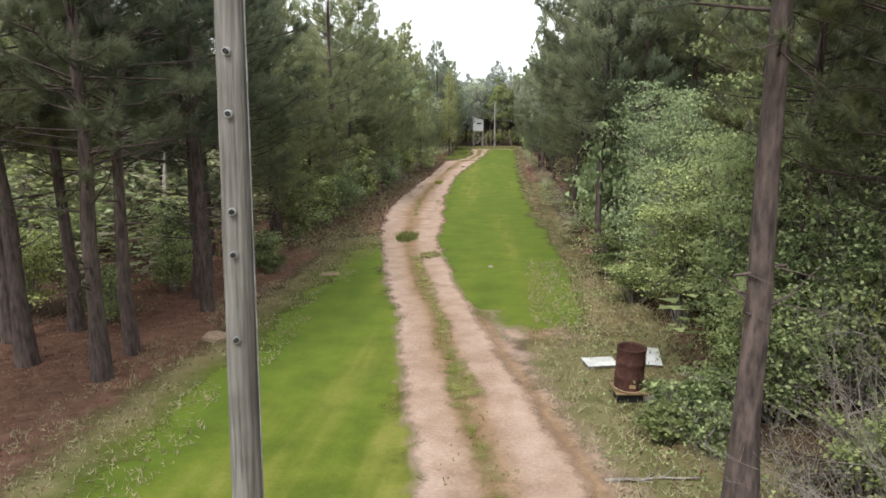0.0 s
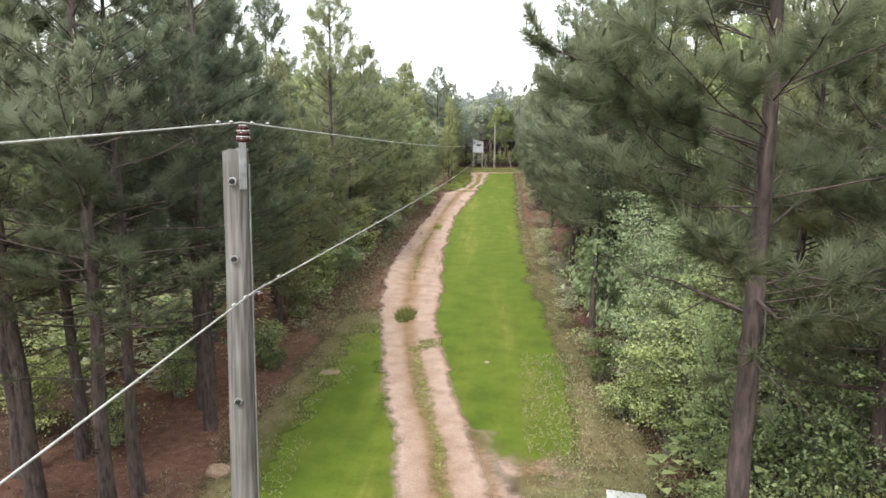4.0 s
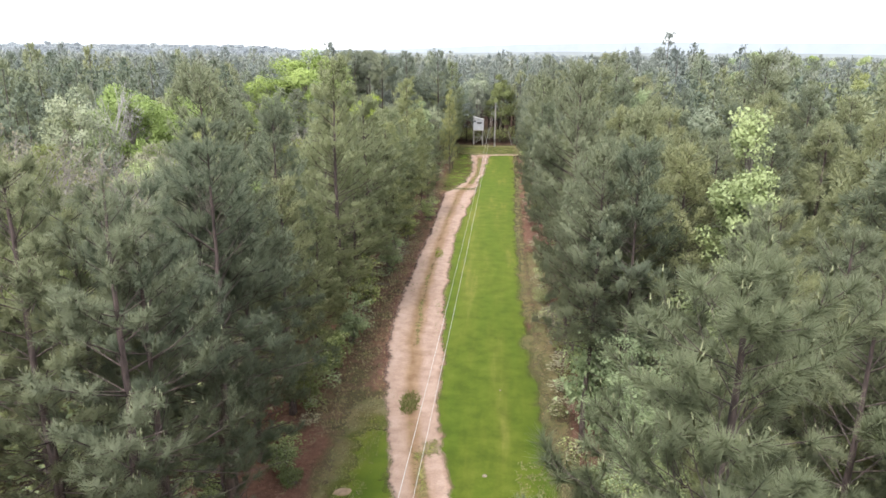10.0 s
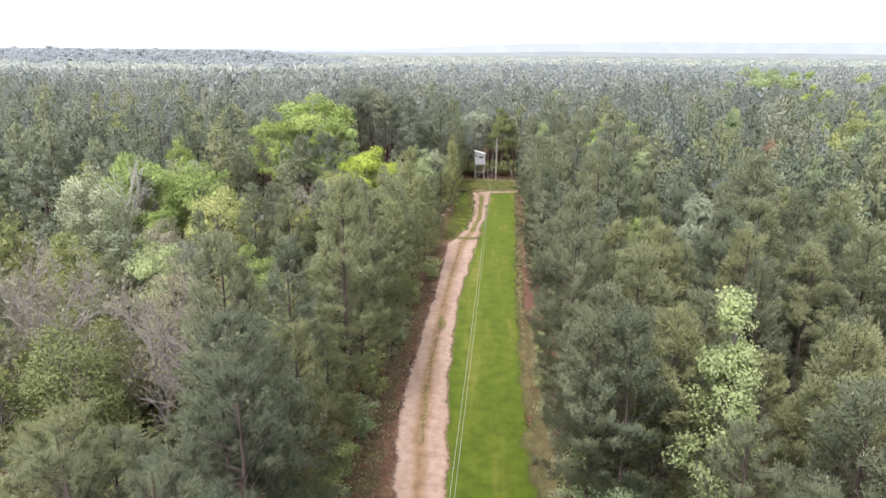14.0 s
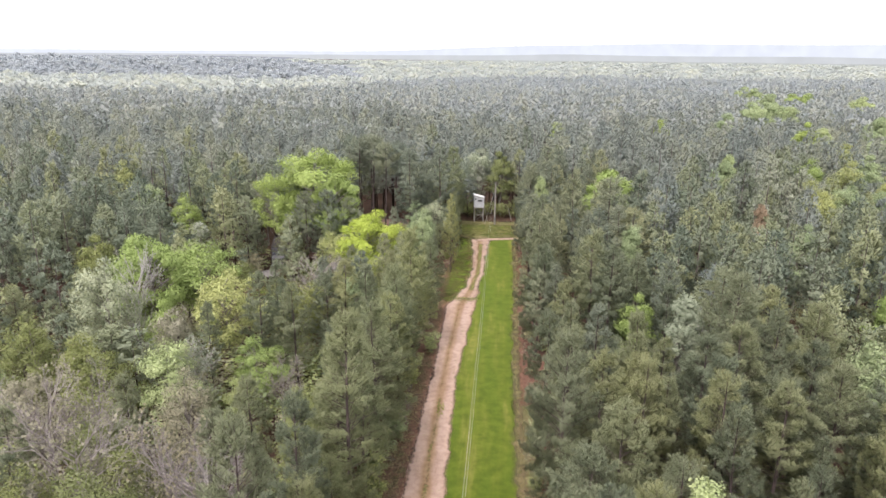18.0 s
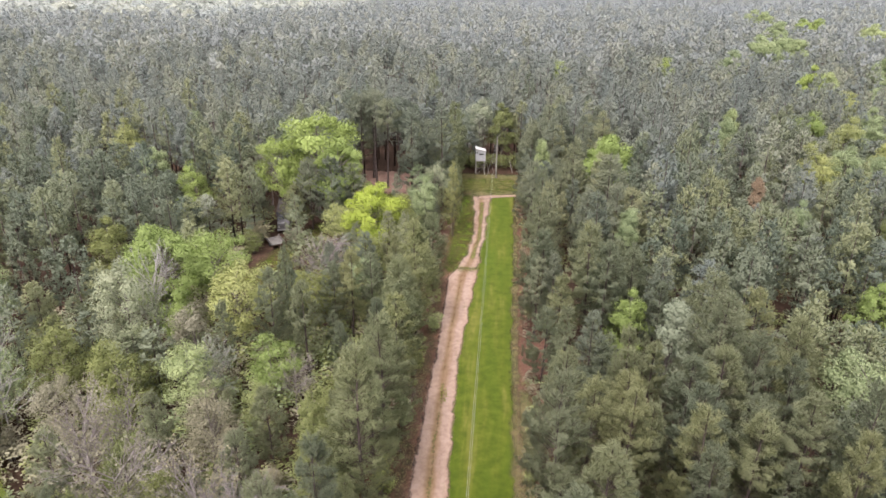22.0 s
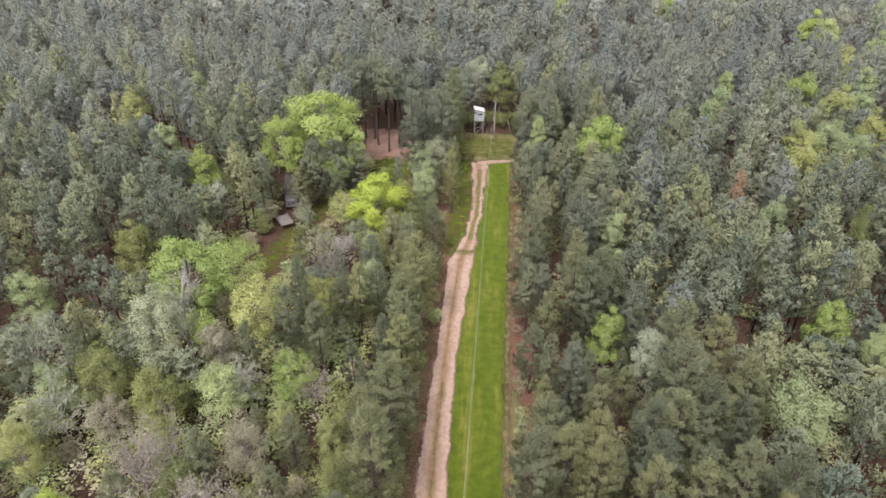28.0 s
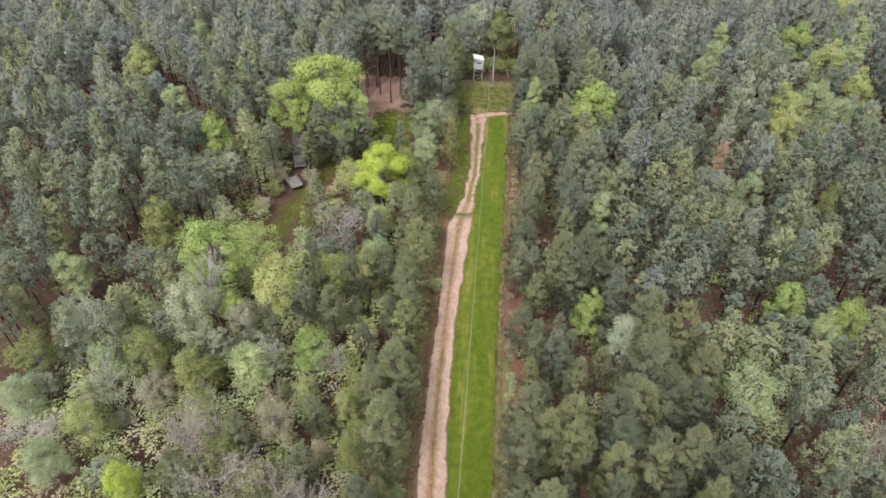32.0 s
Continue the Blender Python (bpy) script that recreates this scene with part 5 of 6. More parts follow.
behind = scatter(168, 480, 4.7, lambda x, y: pine_land(x, y) and nearer(x, y))
close_by = [deeper(x, y) for x, y, _, _ in behind]
stand("far_pine_woods", [p for p, c in zip(behind, close_by) if c], back_patterns, NEEDLES_MID_HAZED, "pine plantation beyond the clearing, grey-green with some haze painted in", True, seed=32)
stand("far_pine_woods", [p for p, c in zip(behind, close_by) if not c], far_patterns, NEEDLES_FAR_HAZED, "far pine plantation, haze painted into its grey-green", False, seed=29)
stand("far_pine_woods", [(x, y, h, s * 1.3) for x, y, h, s in scatter(300, 640, 6.3, lambda x, y: pine_land(x, y) and not nearer(x, y))], far_patterns, NEEDLES_DISTANT_HAZED, "distant pine plantation, grey-green paled by painted haze", False, seed=33)


def dome(seed, n, size):
    r = np.random.default_rng(seed)
    u = unit(r.normal(size=(n, 3)) + np.array([0, 0, 0.4]))
    c = u * np.array([3.6, 3.6, 4.4]) * r.uniform(0.7, 1.0, (n, 1)) + np.array([0, 0, 8.5])
    return (*turned_out(*leaves_at(c, size, r, 0.5), np.array([0, 0, 7.5])), np.full(n * 3, 0.6))


dome_patterns = [dome(760 + s, 120, 1.35) for s in range(4)]


# an added sheet in haze tone that lightens shaded gaps between far crowns
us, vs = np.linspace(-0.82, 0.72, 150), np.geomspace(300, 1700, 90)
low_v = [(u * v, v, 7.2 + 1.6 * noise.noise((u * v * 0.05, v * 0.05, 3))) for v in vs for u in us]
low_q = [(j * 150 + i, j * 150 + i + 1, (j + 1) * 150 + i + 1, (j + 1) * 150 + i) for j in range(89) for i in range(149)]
tagged(new("lower_storey", mesh_of("lower_storey", low_v, low_q, [NEEDLES_FAR_HAZED], tone=[0.4] * len(low_v), tip=[0.1] * len(low_v))), "added sheet in haze tone that fills the gaps between far crowns", "woodland", kind="stuff")


def hard_land(x, y):
    return not pine_land(x, y) and free(x, y)


def blue_land(x, y):
    """The belt of pines that closes the valley on the one side."""
    return y > 560 + 50 * noise.noise((x * 0.012, 3, 0)) and math.degrees(math.atan2(x, y)) < -12 + 3 * noise.noise((y * 0.01, 1, 1))


def belt(y0, y1, space, s, keep):
    return [(x, y, h * rng.uniform(0.8, 1.1), k * s) for x, y, h, k in scatter(y0, y1, space, keep)]


stand("far_hardwoods", belt(330, 800, 9.5, 1.5, lambda x, y: hard_land(x, y) and not blue_land(x, y)), dome_patterns, HARDWOOD_FAR_HAZED, "pale leafing hardwoods beyond the pines, haze put into their colour", False, seed=34)
stand("far_hardwoods", belt(800, 1700, 24.0, 3.2, lambda x, y: not blue_land(x, y) or y > 1350), dome_patterns, HARDWOOD_FAR_HAZED, "distant woods paled by painted haze", False, seed=35)
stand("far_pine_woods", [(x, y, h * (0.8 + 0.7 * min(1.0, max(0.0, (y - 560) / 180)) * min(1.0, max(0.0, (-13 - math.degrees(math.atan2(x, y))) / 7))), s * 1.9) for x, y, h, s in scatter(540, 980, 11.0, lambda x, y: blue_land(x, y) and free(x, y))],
      dots_patterns, NEEDLES_BELT_HAZED, "distant belt of pines painted haze-blue", False, seed=39)


# ---- power line ----
def power_pole(x, y, height, r0, r1, label, wood=None):
    ob = thing("power_pole", pose(x, y, 0), label, "power pole", "power poles")
    bm = bmesh.new()
    rng = random.Random(int(y))
    n, rings = 20, []
    for k in range(26):
        f = k / 25
        r = r0 + (r1 - r0) * f
        rings.append([bm.verts.new(((r + rng.uniform(-1, 1) * 0.004) * math.cos(2 * math.pi * i / n), (r + rng.uniform(-1, 1) * 0.004) * math.sin(2 * math.pi * i / n),
                                    f * height + (rng.uniform(-0.02, 0.02) if k == 25 else 0))) for i in range(n)])
    for p, q in zip(rings, rings[1:]):
        for i in range(n):
            bm.faces.new((p[i], p[(i + 1) % n], q[(i + 1) % n], q[i]))
    bm.faces.new(rings[-1])
    part("shaft", bm, wood or POLE_WOOD, ob)
    return ob


def fittings(ob, height, r, side=1):
    """Pin bracket with a brown insulator on top, the neutral's spool lower down, and bolts."""
    bx = side * 0.06
    part("pin_bracket", box(0.055, 0.012, 0.34, (side * 0.078, -r * 0.72, height - 0.11), Matrix.Rotation(radians(38 * side), 4, "Z"), 0.004), GALVANISED, ob, "galvanised pin bracket")
    part("pin", rod((bx, 0, height - 0.01), (bx, 0, height + 0.08), 0.016, 0.011), GALVANISED, ob)
    ins = part("insulator", lathe([(0.0, 0.0), (0.036, 0.0), (0.055, 0.012), (0.053, 0.03), (0.032, 0.042), (0.05, 0.056), (0.048, 0.074), (0.03, 0.086), (0.04, 0.098), (0.036, 0.115), (0.022, 0.128), (0.0, 0.13)],
                                  18, None, (bx, 0, height + 0.06)), GLAZE, ob, "brown glazed porcelain insulator")
    for zz, rr in ((0.102, 0.054), (0.145, 0.049), (0.183, 0.031)):
        part("band", lathe([(rr - 0.004, 0), (rr, 0.005), (rr - 0.004, 0.01)], 16, None, (bx, 0, height + zz - 0.005)), GLAZE_PALE, ins, "pale glazed band")
    bx = side * (r + 0.02)
    part("spool_bracket", box(0.07, 0.03, 0.03, (bx, 0.03, height - 1.09), None, 0.004), GALVANISED, ob)
    part("spool", lathe([(0, -0.035), (0.028, -0.035), (0.032, -0.02), (0.018, 0), (0.032, 0.02), (0.028, 0.035), (0, 0.035)], 16, None, (bx + 0.03, 0.03, height - 1.12)), GLAZE, ob, "brown porcelain spool")
    for z in (0.22, 0.80, 1.93, 2.91, 3.35, 4.07, 4.40, 5.07):
        face = -r - z * 0.0051
        plate = part("washer", rod((0.01, face - 0.008, height - z), (0.01, face + 0.03, height - z), 0.032, n=10), GALVANISED, ob, "round grey washer")
        part("bolt", rod((0.01, face - 0.030, height - z), (0.01, face, height - z), 0.020, n=6), SHADOWED, plate)
    part("ground_wire", rod((r * side * 0.98 + 0.014, -0.02, height - 0.1), (side * (r + 0.05) + 0.012, -0.02, 0.1), 0.006, n=5), GALVANISED, ob, "thin earth wire down the side")


NEAR = (-2.14, 5.02)
FAR = (-1.95, 130.0)
HIGH = 8.88
pole = power_pole(*NEAR, HIGH, 0.137, 0.092, "weathered grey wooden power pole with brown insulator")
pole.matrix_basis = pose(*NEAR, 0) @ pose(0, 0, 0, 0, 1.26)
fittings(pole, HIGH, 0.095)
pole = power_pole(*FAR, 8.2, 0.16, 0.12, "distant pale grey wooden power pole beside the blind", BOARD)
fittings(pole, 8.2, 0.122)
part("guy_wire", rod((0, 0, 7.2), (-1.9, 1.0, 0.0), 0.03, n=6), GALVANISED, pole, "slanting guy")
part("meter_box", box(0.3, 0.2, 0.45, (0, -0.2, 1.3), None, 0.02), OLD_PAINT, pole, "dark grey meter box")

rear = power_pole(-2.1, -48.0, 9.3, 0.14, 0.095, "grey wooden power pole farther back along the line")
fittings(rear, 9.3, 0.097)


def wire(name, pts, r, label):
    cu = bpy.data.curves.new(name, "CURVE")
    cu.dimensions, cu.bevel_depth, cu.bevel_resolution = "3D", r, 1
    sp = cu.splines.new("POLY")
    sp.points.add(len(pts) - 1)
    for p, q in zip(sp.points, pts):
        p.co = (*q, 1)
    cu.materials.append(WIRE)
    return tagged(new(name, cu), label, "power line", "power lines")


def span(a, b, sag, n=60):
    a, b = Vector(a), Vector(b)
    return [tuple(a.lerp(b, i / n) - Vector((0, 0, 4 * sag * (i / n) * (1 - i / n)))) for i in range(n + 1)]


hx = -1.888
lx = -1.845
fx = -2.45
back = -48.0
top = wire("power_line", span((-2.04, back, 9.47), (hx, NEAR[1], HIGH + 0.20), 0.5, 30) + span((hx, NEAR[1], HIGH + 0.20), (fx, FAR[1], 7.9), 1.4, 90)[1:], 0.0065, "grey stranded overhead wire, the upper of two")
low = wire("power_line", span((-1.97, back, 8.2), (lx, NEAR[1], HIGH - 1.07), 0.5, 30) + span((lx, NEAR[1], HIGH - 1.07), (-2.25, FAR[1], 6.9), 1.3, 90)[1:], 0.0065, "grey stranded overhead wire, the lower of two")
for parent, z, dx in ((top, HIGH + 0.20, 0.0), (low, HIGH - 1.07, lx - hx)):
    for dy in (-0.42, -0.2, 0.2, 0.55):
        part("tie", lathe([(0, -0.028), (0.010, -0.02), (0.008, -0.008), (0.012, 0.0), (0.008, 0.008), (0.010, 0.02), (0, 0.028)], 8, None, (hx + dx, NEAR[1] + dy, z + (0.004 if dy < 0 else -0.02 * dy)), Matrix.Rotation(radians(90), 4, "X")), WIRE, parent, "wound wire tie")

# ---- hunting blind ----
blind = thing("hunting_blind", pose(-5.2, 132.6, 0, 0, 0, 8), "pale grey box blind on tall braced wooden legs", "hunting blind")
W, D, Z0, Z1, Z2 = 1.9, 1.8, 2.95, 4.85, 5.35
bm = bmesh.new()
c = [bm.verts.new(v) for v in ((-W / 2, -D / 2, Z0), (W / 2, -D / 2, Z0), (W / 2, D / 2, Z0), (-W / 2, D / 2, Z0), (-W / 2, -D / 2, Z2), (W / 2, -D / 2, Z1), (W / 2, D / 2, Z1), (-W / 2, D / 2, Z2))]
for f in ((3, 2, 1, 0), (4, 5, 6, 7), (0, 1, 5, 4), (1, 2, 6, 5), (2, 3, 7, 6), (3, 0, 4, 7)):
    bm.faces.new([c[i] for i in f])
cab = part("cabin", bm, BLIND_SIDE, blind, "pale grey panelled cabin")
for i in range(5):
    part("batten", box(0.04, 0.02, 1.9, (-W / 2 + 0.02 + i * (W - 0.04) / 4, -D / 2 - 0.012, Z0 + 0.955)), BLIND_SIDE, cab)
win = part("window", box(0.86, 0.05, 0.30, (0.12, -D / 2 - 0.01, 4.28)), SHADOWED, cab, "dark shooting slot")
for dx, dz, sx, sz in ((0, 0.175, 0.96, 0.05), (0, -0.175, 0.96, 0.05), (-0.455, 0, 0.05, 0.3), (0.455, 0, 0.05, 0.3)):
    part("window_frame", box(sx, 0.07, sz, (0.12 + dx, -D / 2 - 0.015, 4.28 + dz)), BLIND_SIDE, win)
part("window", box(0.24, 0.05, 0.34, (-0.72, -D / 2 - 0.01, 4.62)), SHADOWED, cab, "small dark opening")
part("window", box(0.05, 0.8, 0.3, (-W / 2 - 0.01, 0, 4.3)), SHADOWED, cab, "dark shooting slot")
part("window", box(0.05, 0.8, 0.3, (W / 2 + 0.01, 0, 4.2)), SHADOWED, cab, "dark shooting slot")
slope = math.atan2(Z1 - Z2, W)
part("roof", box(W / math.cos(slope) + 0.25, D + 0.3, 0.06, (0, 0, (Z1 + Z2) / 2 + 0.04), Matrix.Rotation(-slope, 4, "Y"), 0.01), WHITE_BOARD, blind, "pale sloping roof")
part("floor_frame", box(W + 0.06, D + 0.06, 0.12, (0, 0, Z0 - 0.065)), BOARD, blind)
for sx in (-1, 1):
    for sy in (-1, 1):
        part("leg", box(0.11, 0.11, Z0 - 0.13, (sx * (W / 2 - 0.1), sy * (D / 2 - 0.1), (Z0 - 0.13) / 2)), BOARD, blind)
for sy in (-1, 1):
    yy = sy * (D / 2 - 0.03)
    part("brace", rod((-W / 2 + 0.1, yy, 0.25), (W / 2 - 0.1, yy, 1.5), 0.04, n=4), BOARD, blind)
    part("brace", rod((W / 2 - 0.1, yy, 1.5), (-W / 2 + 0.1, yy, 2.7), 0.04, n=4), BOARD, blind)
    part("rail", rod((-W / 2 + 0.1, yy, 1.5), (W / 2 - 0.1, yy, 1.5), 0.04, n=4), BOARD, blind)
for sx in (-1, 1):
    xx = sx * (W / 2 - 0.03)
    part("brace", rod((xx, -D / 2 + 0.1, 0.25), (xx, D / 2 - 0.1, 2.6), 0.04, n=4), BOARD, blind)
ladder = part("ladder", rod((W / 2 + 0.15, -0.3, Z0), (W / 2 + 0.85, -0.3, 0.02), 0.035, n=5), BOARD, blind, "leaning wooden ladder")
part("stile", rod((W / 2 + 0.15, 0.25, Z0), (W / 2 + 0.85, 0.25, 0.02), 0.035, n=5), BOARD, ladder)
for i in range(8):
    f = (i + 0.5) / 8
    part("rung", rod((W / 2 + 0.15 + 0.7 * (1 - f), -0.3, Z0 * f), (W / 2 + 0.15 + 0.7 * (1 - f), 0.25, Z0 * f), 0.025, n=5), BOARD, ladder)
post = thing("leaning_post", pose(1.3, 134.0, 0), "thin grey leaning wooden post", "post")
part("shaft", rod((0, 0, 0), (-0.7, 0.1, 2.6), 0.07, 0.05), BOARD, post)

YELLOWED = plain("yellowed_metal_plate", (0.16, 0.10, 0.05), (0.34, 0.24, 0.13), 9.0, 0.6, 0.1, 0.2, 0.004)
# ---- rusted drum and white panels beside the track ----
drum = thing("steel_drum", pose(2.5, 13.0, 0.23, 2, 2, 0) @ Matrix.Diagonal((0.96, 0.96, 0.96, 1)), "rusted open steel drum standing on a dark block", "drum")
prof = [(0.0, 0.05), (0.275, 0.05), (0.29, 0.03), (0.29, 0.05)]
for z in (0.07, 0.30, 0.60, 0.86):
    if z in (0.30, 0.60):
        prof += [(0.29, z - 0.03), (0.303, z), (0.29, z + 0.03)]
    else:
        prof += [(0.29, z)]
prof += [(0.298, 0.875), (0.298, 0.89), (0.284, 0.89), (0.278, 0.86), (0.278, 0.10), (0.0, 0.10)]
part("body", lathe(prof, 32), RUST, drum)
part("rim", lathe([(0.284, 0.885), (0.302, 0.885), (0.304, 0.9), (0.294, 0.907), (0.284, 0.9)], 32), RUST, drum, "worn rolled rim")
part("foot_ring", lathe([(0.285, 0.02), (0.306, 0.02), (0.306, 0.05), (0.285, 0.05)], 32), RUST_PALE, drum, "worn yellowish foot ring")
part("patch", box(0.13, 0.008, 0.08, (0.03, -0.291, 0.16), None, 0.003), RUST_PALE, drum, "pale patch near the foot")
# The block's near-black stands in for the shadow beneath the drum.
stand_block = thing("block", pose(2.5, 13.05, 0, 0, 0, 6), "block under the drum, coloured near-black for the shadow there", "block")
part("body", box(0.5, 0.5, 0.2, (0, 0, 0.1), None, 0.02), SHADOWED, stand_block)
part("lip", box(0.62, 0.6, 0.03, (0, -0.04, 0.218), None, 0.008), YELLOWED, stand_block, "yellowed plate with a proud lip")
for w, d, x, y, a, tilt in ((0.72, 0.5, 2.2, 14.8, 14, 2), (0.95, 1.0, 3.15, 15.3, -6, 3)):
    pn = thing("white_panel", pose(x, y, 0.11, tilt, 1, a), "dirty white sheet lying on the ground by the drum", "panel", "white panels by the drum")
    part("sheet", box(w, d, 0.025, (0, 0, 0), None, 0.006), WHITE_BOARD, pn)
    part("batten", box(w * 0.96, 0.05, 0.085, (0, -d * 0.32, -0.055)), BOARD, pn)
    part("batten", box(w * 0.96, 0.05, 0.085, (0, d * 0.32, -0.055)), BOARD, pn)
board = thing("board", pose(3.1, 12.85, 0.0, 0, 0, 42), "grey weathered board propped on edge beside the drum", "board")
part("plank", box(0.85, 0.04, 0.22, (0, 0, 0.11), Matrix.Rotation(radians(-22), 4, "X"), 0.006), BOARD, board)

# ---- derelict vehicle and trailer by the lane ----
van = thing("derelict_camper_truck", pose(-35.4, 101.2, 0, 0, 0, 14), "rust-streaked grey derelict camper truck under the trees", "truck")
bm = box(2.3, 6.4, 2.3, (0, 1.2, 1.75), None, 0.12)
part("body", bm, OLD_PAINT, van)
part("roof", box(2.36, 6.5, 0.09, (0, 1.2, 2.94), None, 0.03), GREY_ROOF, van, "brown-stained grey roof")
part("cab", box(2.0, 1.7, 1.2, (0, -2.9, 1.15), None, 0.15), OLD_PAINT, van)
part("windscreen", box(1.7, 0.06, 0.75, (0, -2.05, 2.05), Matrix.Rotation(radians(-24), 4, "X")), WINDSCREEN, van, "dusty dark windscreen")
part("bonnet", box(1.7, 1.2, 0.35, (0, -3.3, 1.55), None, 0.1), OLD_PAINT, van, "paler faded bonnet")
part("bumper", box(2.1, 0.15, 0.22, (0, -3.85, 0.62), None, 0.03), GALVANISED, van)
for sx in (-1, 1):
    part("headlight", lathe([(0, 0), (0.1, 0), (0.12, 0.03), (0, 0.05)], 16, None, (sx * 0.75, -3.76, 1.1), Matrix.Rotation(radians(90), 4, "X")), GLAZE_PALE, van, "clouded round headlight")
    part("window", box(0.04, 1.2, 0.6, (sx * 1.15, 2.4, 2.1)), WINDSCREEN, van)
    for yy in (-2.9, 3.2):
        wheel = part("wheel", lathe([(0.22, -0.1), (0.4, -0.12), (0.42, -0.06), (0.42, 0.06), (0.4, 0.12), (0.22, 0.1)], 24, None, (sx * 0.98, yy, 0.42), Matrix.Rotation(radians(90), 4, "Y")), RUBBER, van, "perished black tyre")
        part("rim", lathe([(0, -0.05), (0.22, -0.07), (0.225, 0.07), (0, 0.05)], 16, None, (sx * 0.98, yy, 0.42), Matrix.Rotation(radians(90), 4, "Y")), RUST, wheel, "rusted rim")
trailer = thing("flatbed_trailer", pose(-34.3, 92.5, 0, 0, 0, 35), "old flat trailer with weathered pale planks", "trailer")
for i in range(7):
    part("plank", box(0.26, 3.2, 0.05, (-0.84 + i * 0.28, 0, 0.85 + 0.01 * (i % 2))), POLE_WOOD, trailer)
part("frame", box(1.8, 3.1, 0.14, (0, 0, 0.745)), RUST, trailer)
part("drawbar", rod((0, -1.5, 0.7), (0, -2.7, 0.45), 0.05), RUST, trailer)
for sx in (-1, 1):
    part("side_board", box(0.05, 3.2, 0.4, (sx * 0.99, 0, 1.02)), POLE_WOOD, trailer)
    part("wheel", lathe([(0, -0.09), (0.2, -0.1), (0.33, -0.1), (0.35, -0.05), (0.35, 0.05), (0.33, 0.1), (0.2, 0.1), (0, 0.09)], 20, None, (sx * 0.8, 0.2, 0.35), Matrix.Rotation(radians(90), 4, "Y")), RUBBER, trailer)
bucket = thing("plastic_bucket", pose(-33.2, 97.9, 0), "small white plastic bucket by the truck", "bucket")
part("body", lathe([(0, 0.0), (0.12, 0.0), (0.15, 0.36), (0.155, 0.38), (0.14, 0.38), (0.11, 0.03), (0, 0.03)], 18), WHITE_BOARD, bucket)


# ---- shrubs and small growth ----
def shrub_meshes(seed, height, reach, leaf, key, stems=9, clumps=46, per=34):
    """A many-stemmed shrub with open clumps of small leaves."""
    r = np.random.default_rng(seed)
    a = r.uniform(0, 6.28, stems)
    tip = np.column_stack([reach * 0.7 * np.cos(a) * r.uniform(0.3, 1, stems), reach * 0.7 * np.sin(a) * r.uniform(0.3, 1, stems), height * r.uniform(0.6, 1.0, stems)])
    foot = np.column_stack([0.15 * np.cos(a), 0.15 * np.sin(a), np.zeros(stems)])
    mid = foot * 0.5 + tip * 0.5 + r.normal(0, 0.12, (stems, 3))
    pick = r.integers(0, stems, clumps)
    f = r.uniform(0.3, 1.08, (clumps, 1))
    way = r.uniform(0, 6.28, clumps)
    out = r.uniform(0.05, 0.55, clumps) * reach
    c = foot[pick] * (1 - f) + tip[pick] * f + np.column_stack([out * np.cos(way), out * np.sin(way), r.normal(0, 0.10, clumps) * height])
    c[:, 2] = np.clip(c[:, 2], 0.12, height)
    near = foot[pick] * (1 - f * 0.8) + tip[pick] * f * 0.8
    size = min(reach, 1.5) * r.uniform(0.12, 0.30, clumps)
    pts = c[:, None] + r.normal(size=(clumps, per, 3)) * size[:, None, None] * np.array([0.75, 0.75, 0.26])
    pts = pts.reshape(-1, 3)
    pts[:, 2] = np.maximum(pts[:, 2], 0.05)
    wood = joined(tubes(foot, mid, 0.028, 0.02, 4), tubes(mid, tip, 0.02, 0.008, 3), tubes(near, c, 0.012, 0.004, 3))
    return mesh_of("stems", *wood, [BARK_GREY]), mesh_of("leaves", *(folded_leaves if leaf < 0.1 else leaves_at)(pts, leaf, r, 1.1), [LEAVES[key]])


def twig_shrub(seed, height, reach):
    r = np.random.default_rng(seed)
    s, e, rad = [], [], []
    for i in range(24):
        a = r.uniform(0, 6.28)
        p = np.array([0.2 * math.cos(a), 0.2 * math.sin(a), 0])
        d = unit(np.array([math.cos(a) * 0.7, math.sin(a) * 0.7, r.uniform(0.5, 1.6)]))
        ln, th = height * r.uniform(0.4, 0.7), 0.011
        for k in range(4):
            q = p + d * ln
            s.append(p), e.append(q), rad.append(th)
            for _ in range(3):
                b = unit(d + r.normal(0, 0.6, 3))
                f = r.uniform(0.3, 1)
                s.append(p + (q - p) * f), e.append(p + (q - p) * f + b * ln * 0.5), rad.append(th * 0.5)
            p, d, ln, th = q, unit(d + r.normal(0, 0.35, 3)), ln * 0.6, th * 0.6
    rad = np.maximum(np.array(rad), 0.0035)
    return mesh_of("twigs", *tubes(s, e, rad, rad * 0.5, 3), [BARK_GREY]), None


